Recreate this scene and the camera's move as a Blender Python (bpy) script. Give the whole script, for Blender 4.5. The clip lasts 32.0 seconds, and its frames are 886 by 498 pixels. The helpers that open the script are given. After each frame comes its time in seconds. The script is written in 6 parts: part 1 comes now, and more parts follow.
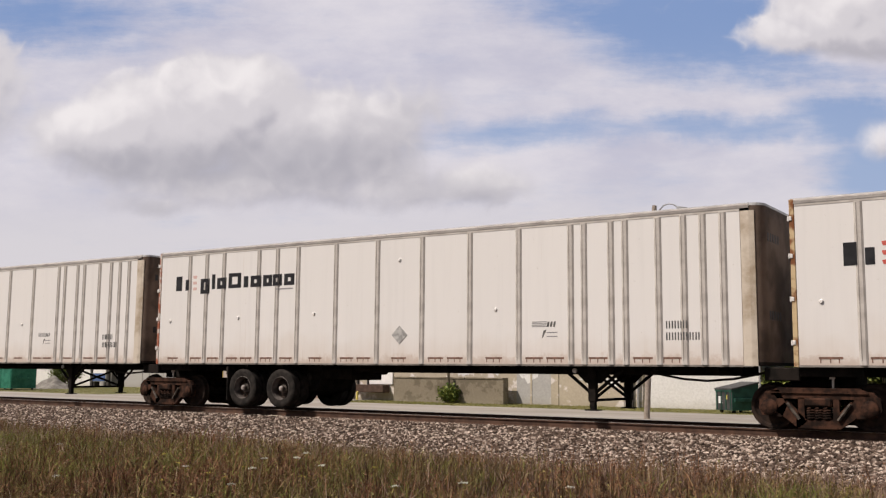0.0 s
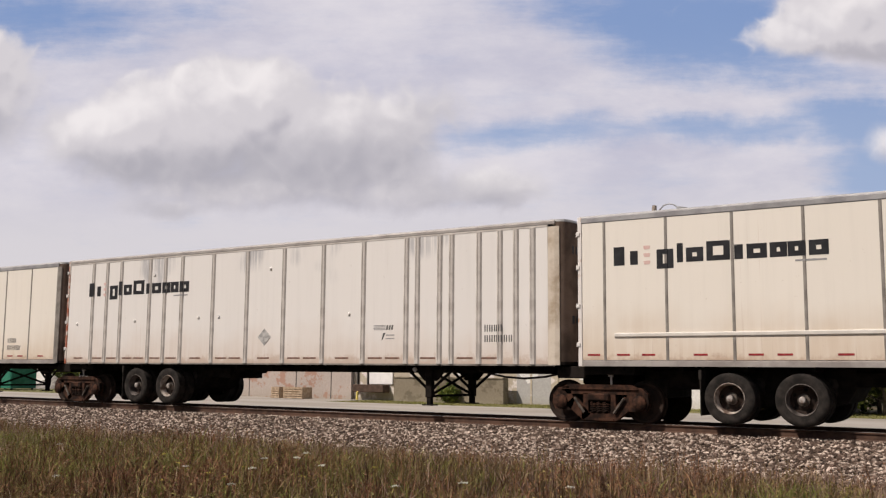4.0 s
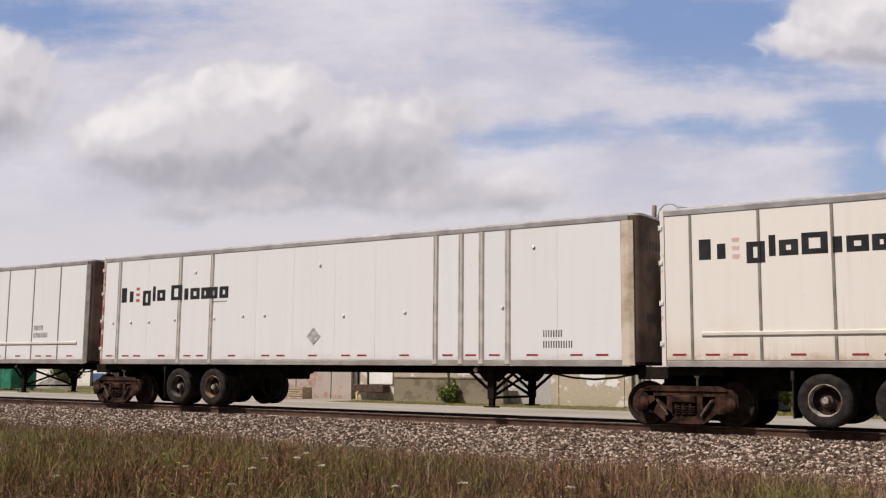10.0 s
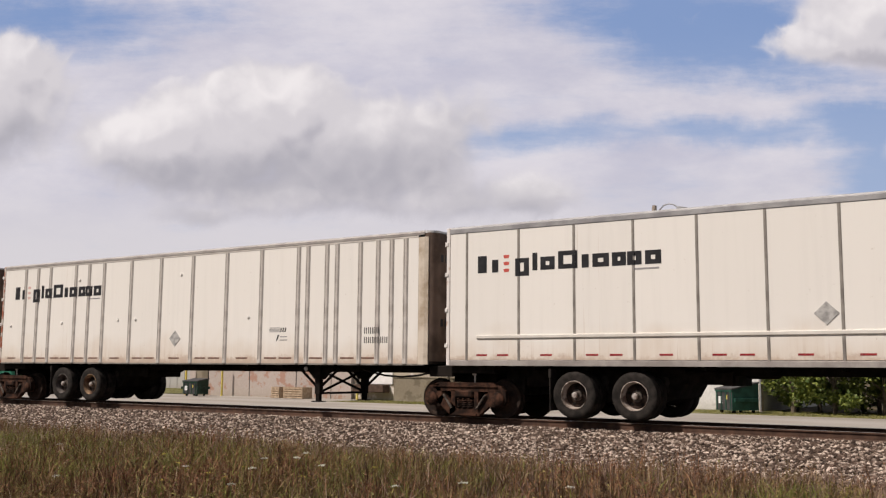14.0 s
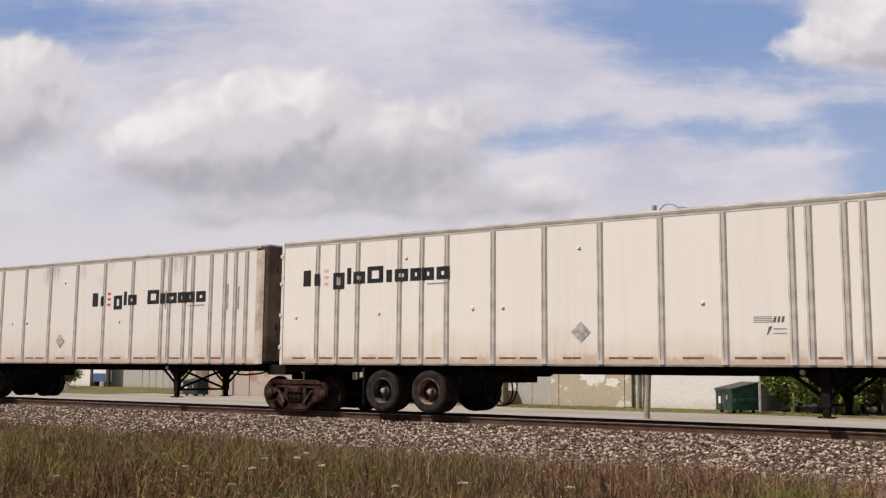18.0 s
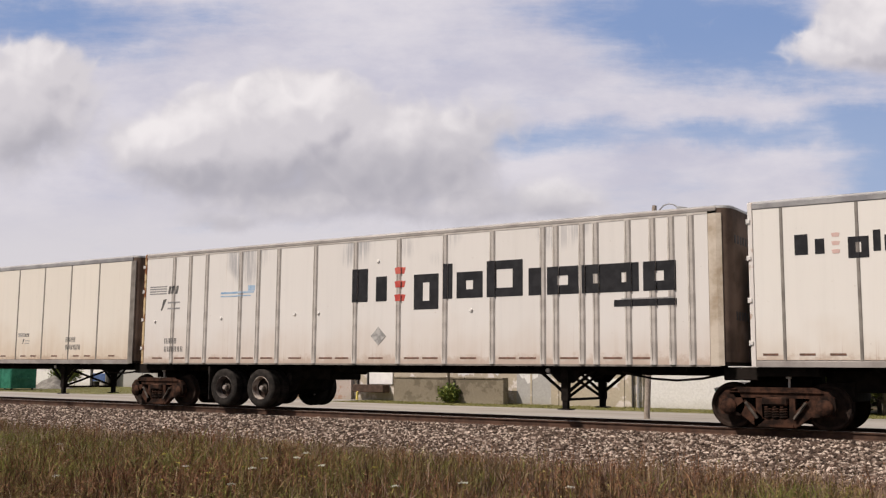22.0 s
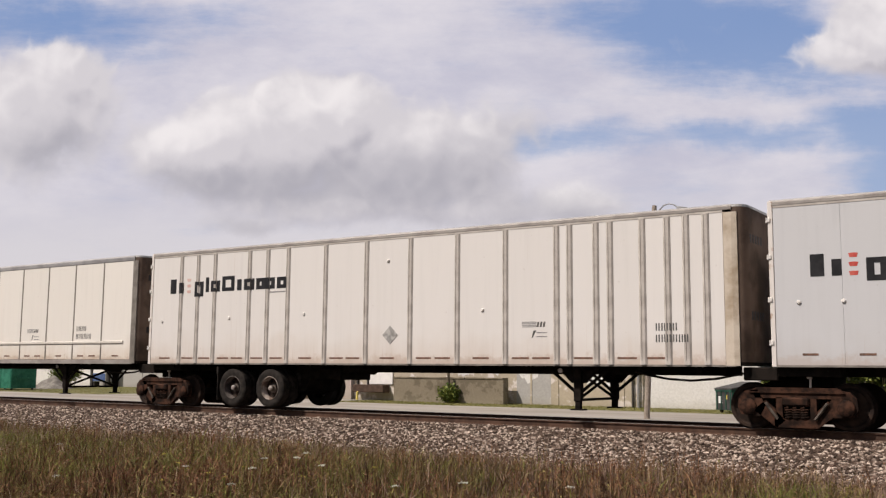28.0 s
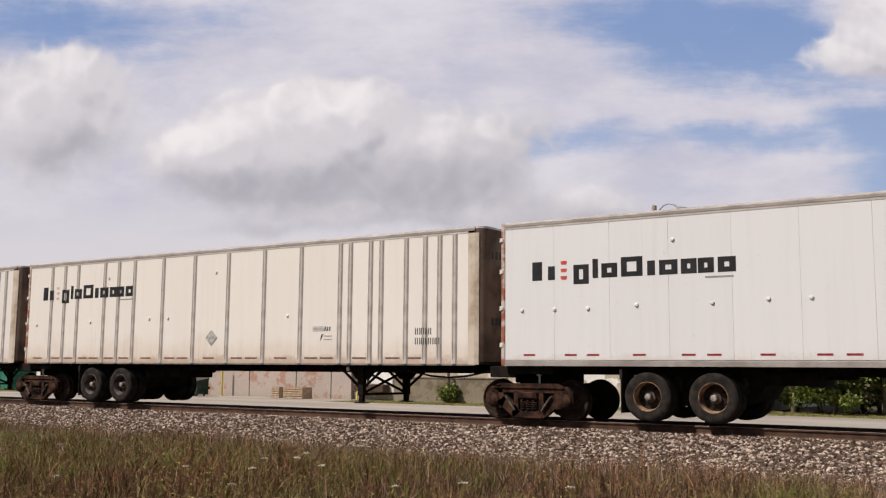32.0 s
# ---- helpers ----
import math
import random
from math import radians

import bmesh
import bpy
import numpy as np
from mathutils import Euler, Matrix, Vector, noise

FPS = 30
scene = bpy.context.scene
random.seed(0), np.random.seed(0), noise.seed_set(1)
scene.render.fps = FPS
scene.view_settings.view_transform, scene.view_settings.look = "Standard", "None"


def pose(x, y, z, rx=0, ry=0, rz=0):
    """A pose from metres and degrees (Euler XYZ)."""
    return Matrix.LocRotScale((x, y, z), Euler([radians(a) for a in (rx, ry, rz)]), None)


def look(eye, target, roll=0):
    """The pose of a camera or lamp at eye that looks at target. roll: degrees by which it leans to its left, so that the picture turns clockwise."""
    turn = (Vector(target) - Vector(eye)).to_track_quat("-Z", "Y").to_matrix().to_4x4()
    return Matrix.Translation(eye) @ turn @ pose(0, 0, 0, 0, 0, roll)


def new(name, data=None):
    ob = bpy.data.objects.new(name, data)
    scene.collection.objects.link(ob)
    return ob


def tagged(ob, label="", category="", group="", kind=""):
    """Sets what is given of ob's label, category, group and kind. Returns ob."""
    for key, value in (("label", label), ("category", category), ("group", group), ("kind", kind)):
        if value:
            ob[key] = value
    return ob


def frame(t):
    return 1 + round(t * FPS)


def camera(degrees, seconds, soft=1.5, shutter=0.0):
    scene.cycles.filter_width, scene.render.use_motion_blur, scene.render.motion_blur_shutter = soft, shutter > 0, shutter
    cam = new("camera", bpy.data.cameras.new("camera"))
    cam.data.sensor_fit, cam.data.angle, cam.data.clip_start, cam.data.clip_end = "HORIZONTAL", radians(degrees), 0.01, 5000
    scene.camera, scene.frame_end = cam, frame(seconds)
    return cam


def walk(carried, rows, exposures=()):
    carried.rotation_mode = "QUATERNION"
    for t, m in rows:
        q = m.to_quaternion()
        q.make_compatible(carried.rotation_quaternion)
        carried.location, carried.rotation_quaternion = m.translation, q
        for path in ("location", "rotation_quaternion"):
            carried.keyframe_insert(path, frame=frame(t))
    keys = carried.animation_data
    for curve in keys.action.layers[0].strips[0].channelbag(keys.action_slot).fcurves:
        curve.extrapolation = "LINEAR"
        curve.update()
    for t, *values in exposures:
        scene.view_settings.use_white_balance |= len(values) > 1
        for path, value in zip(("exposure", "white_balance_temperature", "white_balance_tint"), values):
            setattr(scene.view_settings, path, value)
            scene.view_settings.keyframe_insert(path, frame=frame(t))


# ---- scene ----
# ---- camera ----
D = 18.79            # distance from the camera's line to the trailers' near side
CY = D + 1.295       # centre line of the track
EYE = (0.0, 0.0, 1.046)
FWD = Vector((-0.55278, 0.82447, 0.12117))
cam = camera(48.07, 32.0, soft=1.25)
cam_pose = look(EYE, Vector(EYE) + FWD * 10, 0.47)
walk(cam, [(0.0, cam_pose), (32.0, cam_pose)], exposures=[(0.0, 0.0, 6750, 14), (32.0, 0.0, 6750, 14)])

# ---- light ----
SUN_DIR = Vector((-0.46, -0.62, 0.95)).normalized()   # towards the sun
sun = new("sun", bpy.data.lights.new("sun", "SUN"))
sun.data.energy, sun.data.angle, sun.data.color = 4.7, radians(0.6), (1.0, 0.93, 0.84)
sun.matrix_world = look(SUN_DIR * 100, (0, 0, 0))

world = bpy.data.worlds.new("world")
scene.world = world
world.use_nodes = True
wt = world.node_tree
wt.nodes.clear()
w_out = wt.nodes.new("ShaderNodeOutputWorld")
w_bg = wt.nodes.new("ShaderNodeBackground")
w_sky = wt.nodes.new("ShaderNodeTexSky")
w_sky.sky_type, w_sky.sun_disc = "NISHITA", False
w_sky.sun_elevation = math.asin(SUN_DIR.z)
w_sky.sun_rotation = math.atan2(SUN_DIR.x, SUN_DIR.y)
w_tc = wt.nodes.new("ShaderNodeTexCoord")
w_no = wt.nodes.new("ShaderNodeTexNoise")
w_no.inputs["Scale"].default_value, w_no.inputs["Detail"].default_value = 2.2, 6
w_ramp = wt.nodes.new("ShaderNodeValToRGB")
w_ramp.color_ramp.elements[0].position, w_ramp.color_ramp.elements[1].position = 0.36, 0.62
w_mix = wt.nodes.new("ShaderNodeMix")
w_mix.data_type = "RGBA"
w_mix.inputs[7].default_value = (8.2, 8.3, 8.7, 1)
wt.links.new(w_tc.outputs["Generated"], w_no.inputs["Vector"])
wt.links.new(w_no.outputs["Fac"], w_ramp.inputs["Fac"])
wt.links.new(w_ramp.outputs["Color"], w_mix.inputs[0])
wt.links.new(w_sky.outputs["Color"], w_mix.inputs[6])
wt.links.new(w_mix.outputs[2], w_bg.inputs["Color"])
w_bg.inputs["Strength"].default_value = 0.045
wt.links.new(w_bg.outputs[0], w_out.inputs[0])


# ---- small node language ----
class Nodes:
    """Helpers for building a node tree."""
    def __init__(self, tree):
        self.t = tree

    def n(self, kind, **props):
        node = self.t.nodes.new(kind)
        for key, value in props.items():
            setattr(node, key, value)
        return node

    def put(self, socket, value):
        if isinstance(value, bpy.types.NodeSocket):
            self.t.links.new(value, socket)
        elif value is not None:
            socket.default_value = value

    def math(self, op, a, b=None, c=None, clamp=False):
        node = self.n("ShaderNodeMath", operation=op, use_clamp=clamp)
        for i, v in enumerate((a, b, c)):
            self.put(node.inputs[i], v)
        return node.outputs[0]

    def vmath(self, op, a, b=None):
        node = self.n("ShaderNodeVectorMath", operation=op)
        self.put(node.inputs[0], a)
        self.put(node.inputs[1], b)
        return node.outputs["Value"] if op in ("LENGTH", "DOT_PRODUCT") else node.outputs["Vector"]

    def noise(self, vec, scale, detail=4, rough=0.55, colour=False, stretch=None):
        if stretch:
            vec = self.vmath("MULTIPLY", vec, stretch)
        node = self.n("ShaderNodeTexNoise")
        self.put(node.inputs["Vector"], vec)
        node.inputs["Scale"].default_value, node.inputs["Detail"].default_value, node.inputs["Roughness"].default_value = scale, detail, rough
        return node.outputs["Color" if colour else "Fac"]

    def ramp(self, fac, lo, hi, a=0.0, b=1.0, smooth=True):
        node = self.n("ShaderNodeMapRange", interpolation_type="SMOOTHSTEP" if smooth else "LINEAR")
        for i, v in enumerate((fac, lo, hi, a, b)):
            self.put(node.inputs[i], v)
        return node.outputs[0]

    def mix(self, fac, a, b, blend="MIX"):
        node = self.n("ShaderNodeMix", data_type="RGBA", blend_type=blend)
        self.put(node.inputs[0], fac)
        for i, v in ((6, a), (7, b)):
            self.put(node.inputs[i], v if isinstance(v, bpy.types.NodeSocket) else (*v, 1.0))
        return node.outputs[2]

    def local(self):
        return self.n("ShaderNodeTexCoord").outputs["Object"]

    def place(self):
        return self.n("ShaderNodeNewGeometry").outputs["Position"]

    def split(self, vec):
        node = self.n("ShaderNodeSeparateXYZ")
        self.put(node.inputs[0], vec)
        return node.outputs

    def bump(self, height, strength, distance):
        node = self.n("ShaderNodeBump")
        node.inputs["Strength"].default_value, node.inputs["Distance"].default_value = strength, distance
        self.put(node.inputs["Height"], height)
        return node.outputs[0]


def material(name, base, rough=0.6, metal=0.0, gloss=0.3):
    """base: a colour, or a function of a Nodes that gives a colour, or (colour, roughness, normal)."""
    m = bpy.data.materials.new(name)
    m.use_nodes = True
    t = m.node_tree
    b = t.nodes["Principled BSDF"]
    g = Nodes(t)
    got = base(g) if callable(base) else ((*base, 1.0) if len(base) == 3 else base)
    if isinstance(got, tuple) and len(got) == 3:
        colour, r, nrm = got
        g.put(b.inputs["Base Color"], colour)
        g.put(b.inputs["Roughness"], r if r is not None else rough)
        if nrm is not None:
            g.put(b.inputs["Normal"], nrm)
    else:
        g.put(b.inputs["Base Color"], got)
        b.inputs["Roughness"].default_value = rough
    b.inputs["Metallic"].default_value = metal
    b.inputs["Specular IOR Level"].default_value = gloss
    return m


def mottled(a, c, scale=4.0, lo=0.35, hi=0.65, fine=40.0, fine_amount=0.25, bump=0.0, rough=0.7, world_space=False):
    """Two colours by a broad noise, broken by a fine one."""
    def make(g):
        v = g.place() if world_space else g.local()
        col = g.mix(g.ramp(g.noise(v, scale), lo, hi), a, c)
        f = g.noise(v, fine, 3, 0.6)
        col = g.mix(fine_amount, col, g.mix(f, (0.0, 0.0, 0.0), (1.0, 1.0, 1.0)), "SOFT_LIGHT")
        r = g.ramp(f, 0.2, 0.8, rough - 0.12, min(1.0, rough + 0.12))
        return col, r, (g.bump(f, bump, 0.01) if bump else None)
    return make


def side_paint(white, dust, dust_top, dust_amount, worn=0.0):
    """Painted trailer side: road dust rising from the sill, faint streaks, worn grey patches high up."""
    def make(g):
        v = g.local()
        x, y, z = g.split(v)
        big = g.noise(v, 0.7, 3)
        streak = g.noise(v, 1.0, 4, 0.6, stretch=(7.0, 1.0, 0.35))
        fine = g.noise(v, 30.0, 3)
        rnd = g.n("ShaderNodeObjectInfo").outputs["Random"]
        col = g.mix(g.math("MULTIPLY", rnd, 0.35), white, tuple(c * 0.9 for c in white))
        col = g.mix(g.math("MULTIPLY", g.ramp(streak, 0.45, 0.75), 0.13), col, tuple(c * 0.72 for c in white))
        level = g.math("ADD", z, g.math("MULTIPLY", g.math("SUBTRACT", big, 0.5), 1.6))
        up = g.ramp(level, dust_top, 1.15, 0.0, dust_amount)
        up = g.math("MULTIPLY", up, g.ramp(streak, 0.2, 0.6, 0.55, 1.0))
        col = g.mix(up, col, dust)
        spots = g.math("MULTIPLY", g.ramp(g.noise(v, 9.0, 5, 0.7), 0.66, 0.74), 0.35)
        col = g.mix(spots, col, tuple(c * 0.6 for c in dust))
        run = g.ramp(g.noise(v, 1.0, 3, 0.6, stretch=(22.0, 1.0, 0.22)), 0.60, 0.72)
        where = g.math("ADD", g.ramp(g.noise(v, 0.5, 2), 0.5, 0.7, 0.0, 0.7), g.ramp(z, 1.75, 1.2, 0.0, 0.8))
        col = g.mix(g.math("MULTIPLY", g.math("MULTIPLY", run, where), dust_amount * 0.75, clamp=True), col, (0.38, 0.235, 0.15))
        rim = g.math("MULTIPLY", g.ramp(g.math("ADD", z, g.math("MULTIPLY", g.noise(v, 5.0, 4, 0.7), -0.5)), 1.16, 0.98), dust_amount)
        col = g.mix(rim, col, (0.40, 0.27, 0.19))
        if worn:
            patch = g.ramp(g.noise(v, 0.45, 2), 0.50, 0.62)
            high = g.ramp(z, 2.7, 3.6)
            lines = g.ramp(g.noise(v, 1.0, 5, 0.7, stretch=(16.0, 1.0, 0.5)), 0.38, 0.56)
            col = g.mix(g.math("MULTIPLY", g.math("MULTIPLY", g.math("MULTIPLY", patch, high), lines), worn), col, (0.36, 0.36, 0.38))
        return col, g.ramp(fine, 0.2, 0.8, 0.38, 0.55), g.bump(big, 0.12, 0.03)
    return make


M = {}
M["white"] = material("white_side_paint", side_paint((0.755, 0.735, 0.725), (0.56, 0.46, 0.38), 2.0, 0.42))
M["cream"] = material("cream_side_paint", side_paint((0.80, 0.775, 0.74), (0.58, 0.47, 0.365), 2.0, 0.55))
M["beige"] = material("beige_side_paint", side_paint((0.775, 0.73, 0.665), (0.56, 0.43, 0.31), 2.5, 0.62))
M["clean"] = material("clean_white_paint", side_paint((0.745, 0.76, 0.785), (0.6, 0.56, 0.53), 1.5, 0.2))
M["grey"] = material("faded_grey_white_paint", side_paint((0.60, 0.61, 0.64), (0.45, 0.42, 0.4), 1.8, 0.3, worn=0.5))
M["worn"] = material("worn_white_paint", side_paint((0.745, 0.720, 0.70), (0.56, 0.45, 0.37), 2.3, 0.5, worn=0.85))
M["alu"] = material("dull_aluminium", mottled((0.42, 0.385, 0.36), (0.55, 0.515, 0.485), 3.0, rough=0.6), metal=0.05)
M["alu_dark"] = material("dirty_aluminium", mottled((0.20, 0.18, 0.165), (0.30, 0.275, 0.25), 3.0, rough=0.5), metal=0.2)
M["rail_pale"] = material("pale_aluminium_trim", mottled((0.24, 0.235, 0.245), (0.36, 0.355, 0.365), 2.0, rough=0.5), metal=0.1)
M["rail_trim"] = material("weathered_aluminium_trim", mottled((0.27, 0.245, 0.232), (0.38, 0.352, 0.335), 2.0, rough=0.5), metal=0.1)
M["rust"] = material("rusty_painted_steel", mottled((0.55, 0.42, 0.25), (0.20, 0.075, 0.03), 3.5, 0.42, 0.58, rough=0.8))
M["fitting"] = material("dusty_white_fitting", mottled((0.62, 0.60, 0.58), (0.74, 0.72, 0.70), 5.0, rough=0.6))
M["fitting_grey"] = material("faded_placard", mottled((0.50, 0.49, 0.485), (0.68, 0.67, 0.66), 9.0, rough=0.6))
M["rust_red"] = material("red_rusty_steel", mottled((0.55, 0.50, 0.46), (0.32, 0.10, 0.055), 3.0, 0.42, 0.58, rough=0.8))
# brown set extra dark: shade of the unlit front wall is in the colour
M["nose"] = material("shade_toned_nose_sheet", mottled((0.145, 0.100, 0.078), (0.060, 0.040, 0.030), 1.3, rough=0.75))
M["roof"] = material("roof_sheet", mottled((0.55, 0.55, 0.55), (0.7, 0.7, 0.7), 1.0, rough=0.5))
M["black"] = material("black_undercarriage_steel", mottled((0.008, 0.007, 0.006), (0.018, 0.014, 0.012), 5.0, rough=0.85), gloss=0.1)
M["rubber"] = material("dusty_tyre_rubber", mottled((0.014, 0.0125, 0.0115), (0.034, 0.029, 0.026), 6.0, rough=0.9, bump=0.2), gloss=0.15)
M["rim_white"] = material("chalky_white_rim", mottled((0.42, 0.37, 0.33), (0.13, 0.09, 0.07), 6.0, 0.40, 0.62, rough=0.7))
M["rim_rust"] = material("rusty_rim", mottled((0.34, 0.23, 0.14), (0.10, 0.05, 0.03), 6.0, rough=0.85))
M["rim_grey"] = material("grey_rim", mottled((0.14, 0.12, 0.11), (0.04, 0.033, 0.03), 6.0, rough=0.7))
M["hub"] = material("dark_hub", mottled((0.11, 0.09, 0.075), (0.03, 0.024, 0.02), 8.0, rough=0.6))
M["hub_cap"] = material("dusty_hub_cap", mottled((0.42, 0.39, 0.37), (0.20, 0.16, 0.14), 8.0, rough=0.5))
M["nose_post"] = material("dust_stained_nose_post", mottled((0.60, 0.53, 0.45), (0.36, 0.28, 0.20), 1.6, 0.40, 0.66, rough=0.65))
M["frame_white"] = material("rust_flecked_white_frame", mottled((0.72, 0.685, 0.66), (0.40, 0.24, 0.16), 4.5, 0.56, 0.68, rough=0.7))
M["bogie"] = material("rusty_cast_steel", mottled((0.014, 0.008, 0.006), (0.072, 0.034, 0.022), 5.0, 0.38, 0.66, rough=0.95, bump=0.4), gloss=0.15)
M["wheel_steel"] = material("rail_wheel_steel", mottled((0.020, 0.014, 0.012), (0.04, 0.026, 0.02), 6.0, rough=0.9), gloss=0.15)
M["ink"] = material("black_marking_paint", mottled((0.010, 0.010, 0.013), (0.022, 0.022, 0.026), 5.0, rough=0.55))
M["ink_soft"] = material("weathered_black_marking", mottled((0.05, 0.05, 0.052), (0.14, 0.135, 0.13), 6.0, rough=0.6))
M["ink_grey"] = material("faded_grey_marking", mottled((0.24, 0.24, 0.25), (0.34, 0.33, 0.33), 5.0, rough=0.6))
M["ink_red"] = material("red_marking_paint", mottled((0.48, 0.06, 0.05), (0.58, 0.14, 0.11), 5.0, rough=0.55))
M["ink_pink"] = material("faded_red_marking", mottled((0.62, 0.40, 0.37), (0.66, 0.50, 0.46), 5.0, rough=0.6))
M["ink_blue"] = material("faded_blue_marking", mottled((0.22, 0.38, 0.58), (0.40, 0.52, 0.66), 5.0, rough=0.6))
M["reflector"] = material("red_reflector_tape", mottled((0.24, 0.02, 0.028), (0.36, 0.045, 0.045), 8.0, rough=0.5))
M["rub"] = material("dull_rub_rail_paint", mottled((0.58, 0.55, 0.51), (0.67, 0.64, 0.60), 2.0, rough=0.7), gloss=0.15)
M["reflector_dark"] = material("dirty_reflector_tape", mottled((0.13, 0.075, 0.055), (0.24, 0.13, 0.10), 8.0, rough=0.6))
M["placard"] = material("grey_placard_plate", mottled((0.27, 0.265, 0.26), (0.50, 0.49, 0.48), 9.0, rough=0.5), metal=0.1)


# ---- mesh building ----
class Shape:
    """Collects vertices and faces of one part."""
    def __init__(self):
        self.v, self.f = [], []

    def add(self, verts, faces):
        o = len(self.v)
        self.v += [tuple(p) for p in verts]
        self.f += [tuple(i + o for i in q) for q in faces]
        return self

    def box(self, x0, x1, y0, y1, z0, z1, c=0.0):
        """A box; c: width of its chamfers."""
        if not c:
            v = [(x, y, z) for x in (x0, x1) for y in (y0, y1) for z in (z0, z1)]
            return self.add(v, [(0, 1, 3, 2), (4, 6, 7, 5), (0, 4, 5, 1), (2, 3, 7, 6), (0, 2, 6, 4), (1, 5, 7, 3)])
        lo, hi, v, f, at = (x0, y0, z0), (x1, y1, z1), [], [], {}
        for s in [(a, b, d) for a in (0, 1) for b in (0, 1) for d in (0, 1)]:
            corner = [hi[i] if s[i] else lo[i] for i in range(3)]
            for ax in range(3):
                p = list(corner)
                for i in range(3):
                    if i != ax:
                        p[i] += -c if s[i] else c
                at[s, ax] = len(v)
                v.append(p)
        for ax in range(3):
            i, j = (ax + 1) % 3, (ax + 2) % 3
            for side in (0, 1):
                ring = []
                for a, b in ((0, 0), (1, 0), (1, 1), (0, 1)):
                    s = [0, 0, 0]
                    s[ax], s[i], s[j] = side, a, b
                    ring.append(at[tuple(s), ax])
                f.append(ring if side else ring[::-1])
            for a in (0, 1):
                for b in (0, 1):
                    s0, s1 = [0, 0, 0], [0, 0, 0]
                    s0[ax], s1[ax] = 0, 1
                    s0[i] = s1[i] = a
                    s0[j] = s1[j] = b
                    q = [at[tuple(s0), i], at[tuple(s1), i], at[tuple(s1), j], at[tuple(s0), j]]
                    f.append(q if a == b else q[::-1])
        for s in [(a, b, d) for a in (0, 1) for b in (0, 1) for d in (0, 1)]:
            q = [at[s, 0], at[s, 1], at[s, 2]]
            f.append(q if sum(s) % 2 else q[::-1])
        return self.add(v, f)

    def prism(self, poly, a, b, axis="y"):
        """A polygon in the plane across the axis, drawn from a to b along it."""
        def at(p, d):
            return {"x": (d, p[0], p[1]), "y": (p[0], d, p[1]), "z": (p[0], p[1], d)}[axis]
        n = len(poly)
        v = [at(p, a) for p in poly] + [at(p, b) for p in poly]
        f = [tuple(range(n)), tuple(range(2 * n - 1, n - 1, -1))] + [(i, i + n, (i + 1) % n + n, (i + 1) % n) for i in range(n)]
        return self.add(v, f)

    def lathe(self, profile, centre, axis="y", seg=24, caps=True):
        """(radius, along) points turned about the axis through centre."""
        v, f, n = [], [], len(profile)
        for k in range(seg):
            a = 2 * math.pi * k / seg
            c, s = math.cos(a), math.sin(a)
            for r, h in profile:
                p = {"x": (h, r * c, r * s), "y": (r * c, h, r * s), "z": (r * c, r * s, h)}[axis]
                v.append([p[i] + centre[i] for i in range(3)])
        for k in range(seg):
            for i in range(n - 1):
                f.append((k * n + i, k * n + i + 1, (k + 1) % seg * n + i + 1, (k + 1) % seg * n + i))
        for i, flip in ((0, False), (n - 1, True)):
            if caps and profile[i][0] > 1e-6:
                ring = [k * n + i for k in range(seg)]
                f.append(tuple(ring[::-1] if flip else ring))
        return self.add(v, f)

    def rod(self, p, q, r, seg=8):
        """A round bar from p to q."""
        return self.tube([p, q], r, seg)

    def tube(self, path, r, seg=8):
        path = [Vector(p) for p in path]
        v, f = [], []
        for i, p in enumerate(path):
            d = (path[min(i + 1, len(path) - 1)] - path[max(i - 1, 0)]).normalized()
            side = d.cross(Vector((0.13, 0.31, 0.94))).normalized()
            up = d.cross(side)
            rr = r[i] if isinstance(r, (list, tuple)) else r
            v += [p + rr * (math.cos(2 * math.pi * k / seg) * side + math.sin(2 * math.pi * k / seg) * up) for k in range(seg)]
        for i in range(len(path) - 1):
            for k in range(seg):
                f.append((i * seg + k, i * seg + (k + 1) % seg, (i + 1) * seg + (k + 1) % seg, (i + 1) * seg + k))
        f.append(tuple(range(seg - 1, -1, -1)))
        f.append(tuple(range((len(path) - 1) * seg, len(path) * seg)))
        return self.add(v, f)

    def mesh(self, name, mat, smooth=False):
        me = bpy.data.meshes.new(name)
        me.from_pydata(self.v, [], self.f)
        bm = bmesh.new()
        bm.from_mesh(me)
        bmesh.ops.recalc_face_normals(bm, faces=bm.faces)
        bm.to_mesh(me)
        bm.free()
        me.materials.append(mat)
        if smooth:
            me.polygons.foreach_set("use_smooth", [True] * len(me.polygons))
            me.set_sharp_from_angle(angle=radians(38))
        return me


def part(name, shape, mat, parent, label="", smooth=False, at=None):
    """One mesh object under a thing or a part. shape: a Shape or ready mesh data."""
    me = shape if isinstance(shape, bpy.types.Mesh) else shape.mesh(name, mat, smooth)
    ob = new(name, me)
    ob.parent = parent
    if at is not None:
        ob.matrix_basis = at
    return tagged(ob, label)


def thing(name, label, category, group="", m=None):
    ob = new(name)
    ob.empty_display_size = 0.3
    if m is not None:
        ob.matrix_basis = m
    return tagged(ob, label, category, group)


def setting(name, shape, mat, label, category="", smooth=False):
    return tagged(new(name, shape.mesh(name, mat, smooth)), label, category or name.split("_")[0], kind="structure")


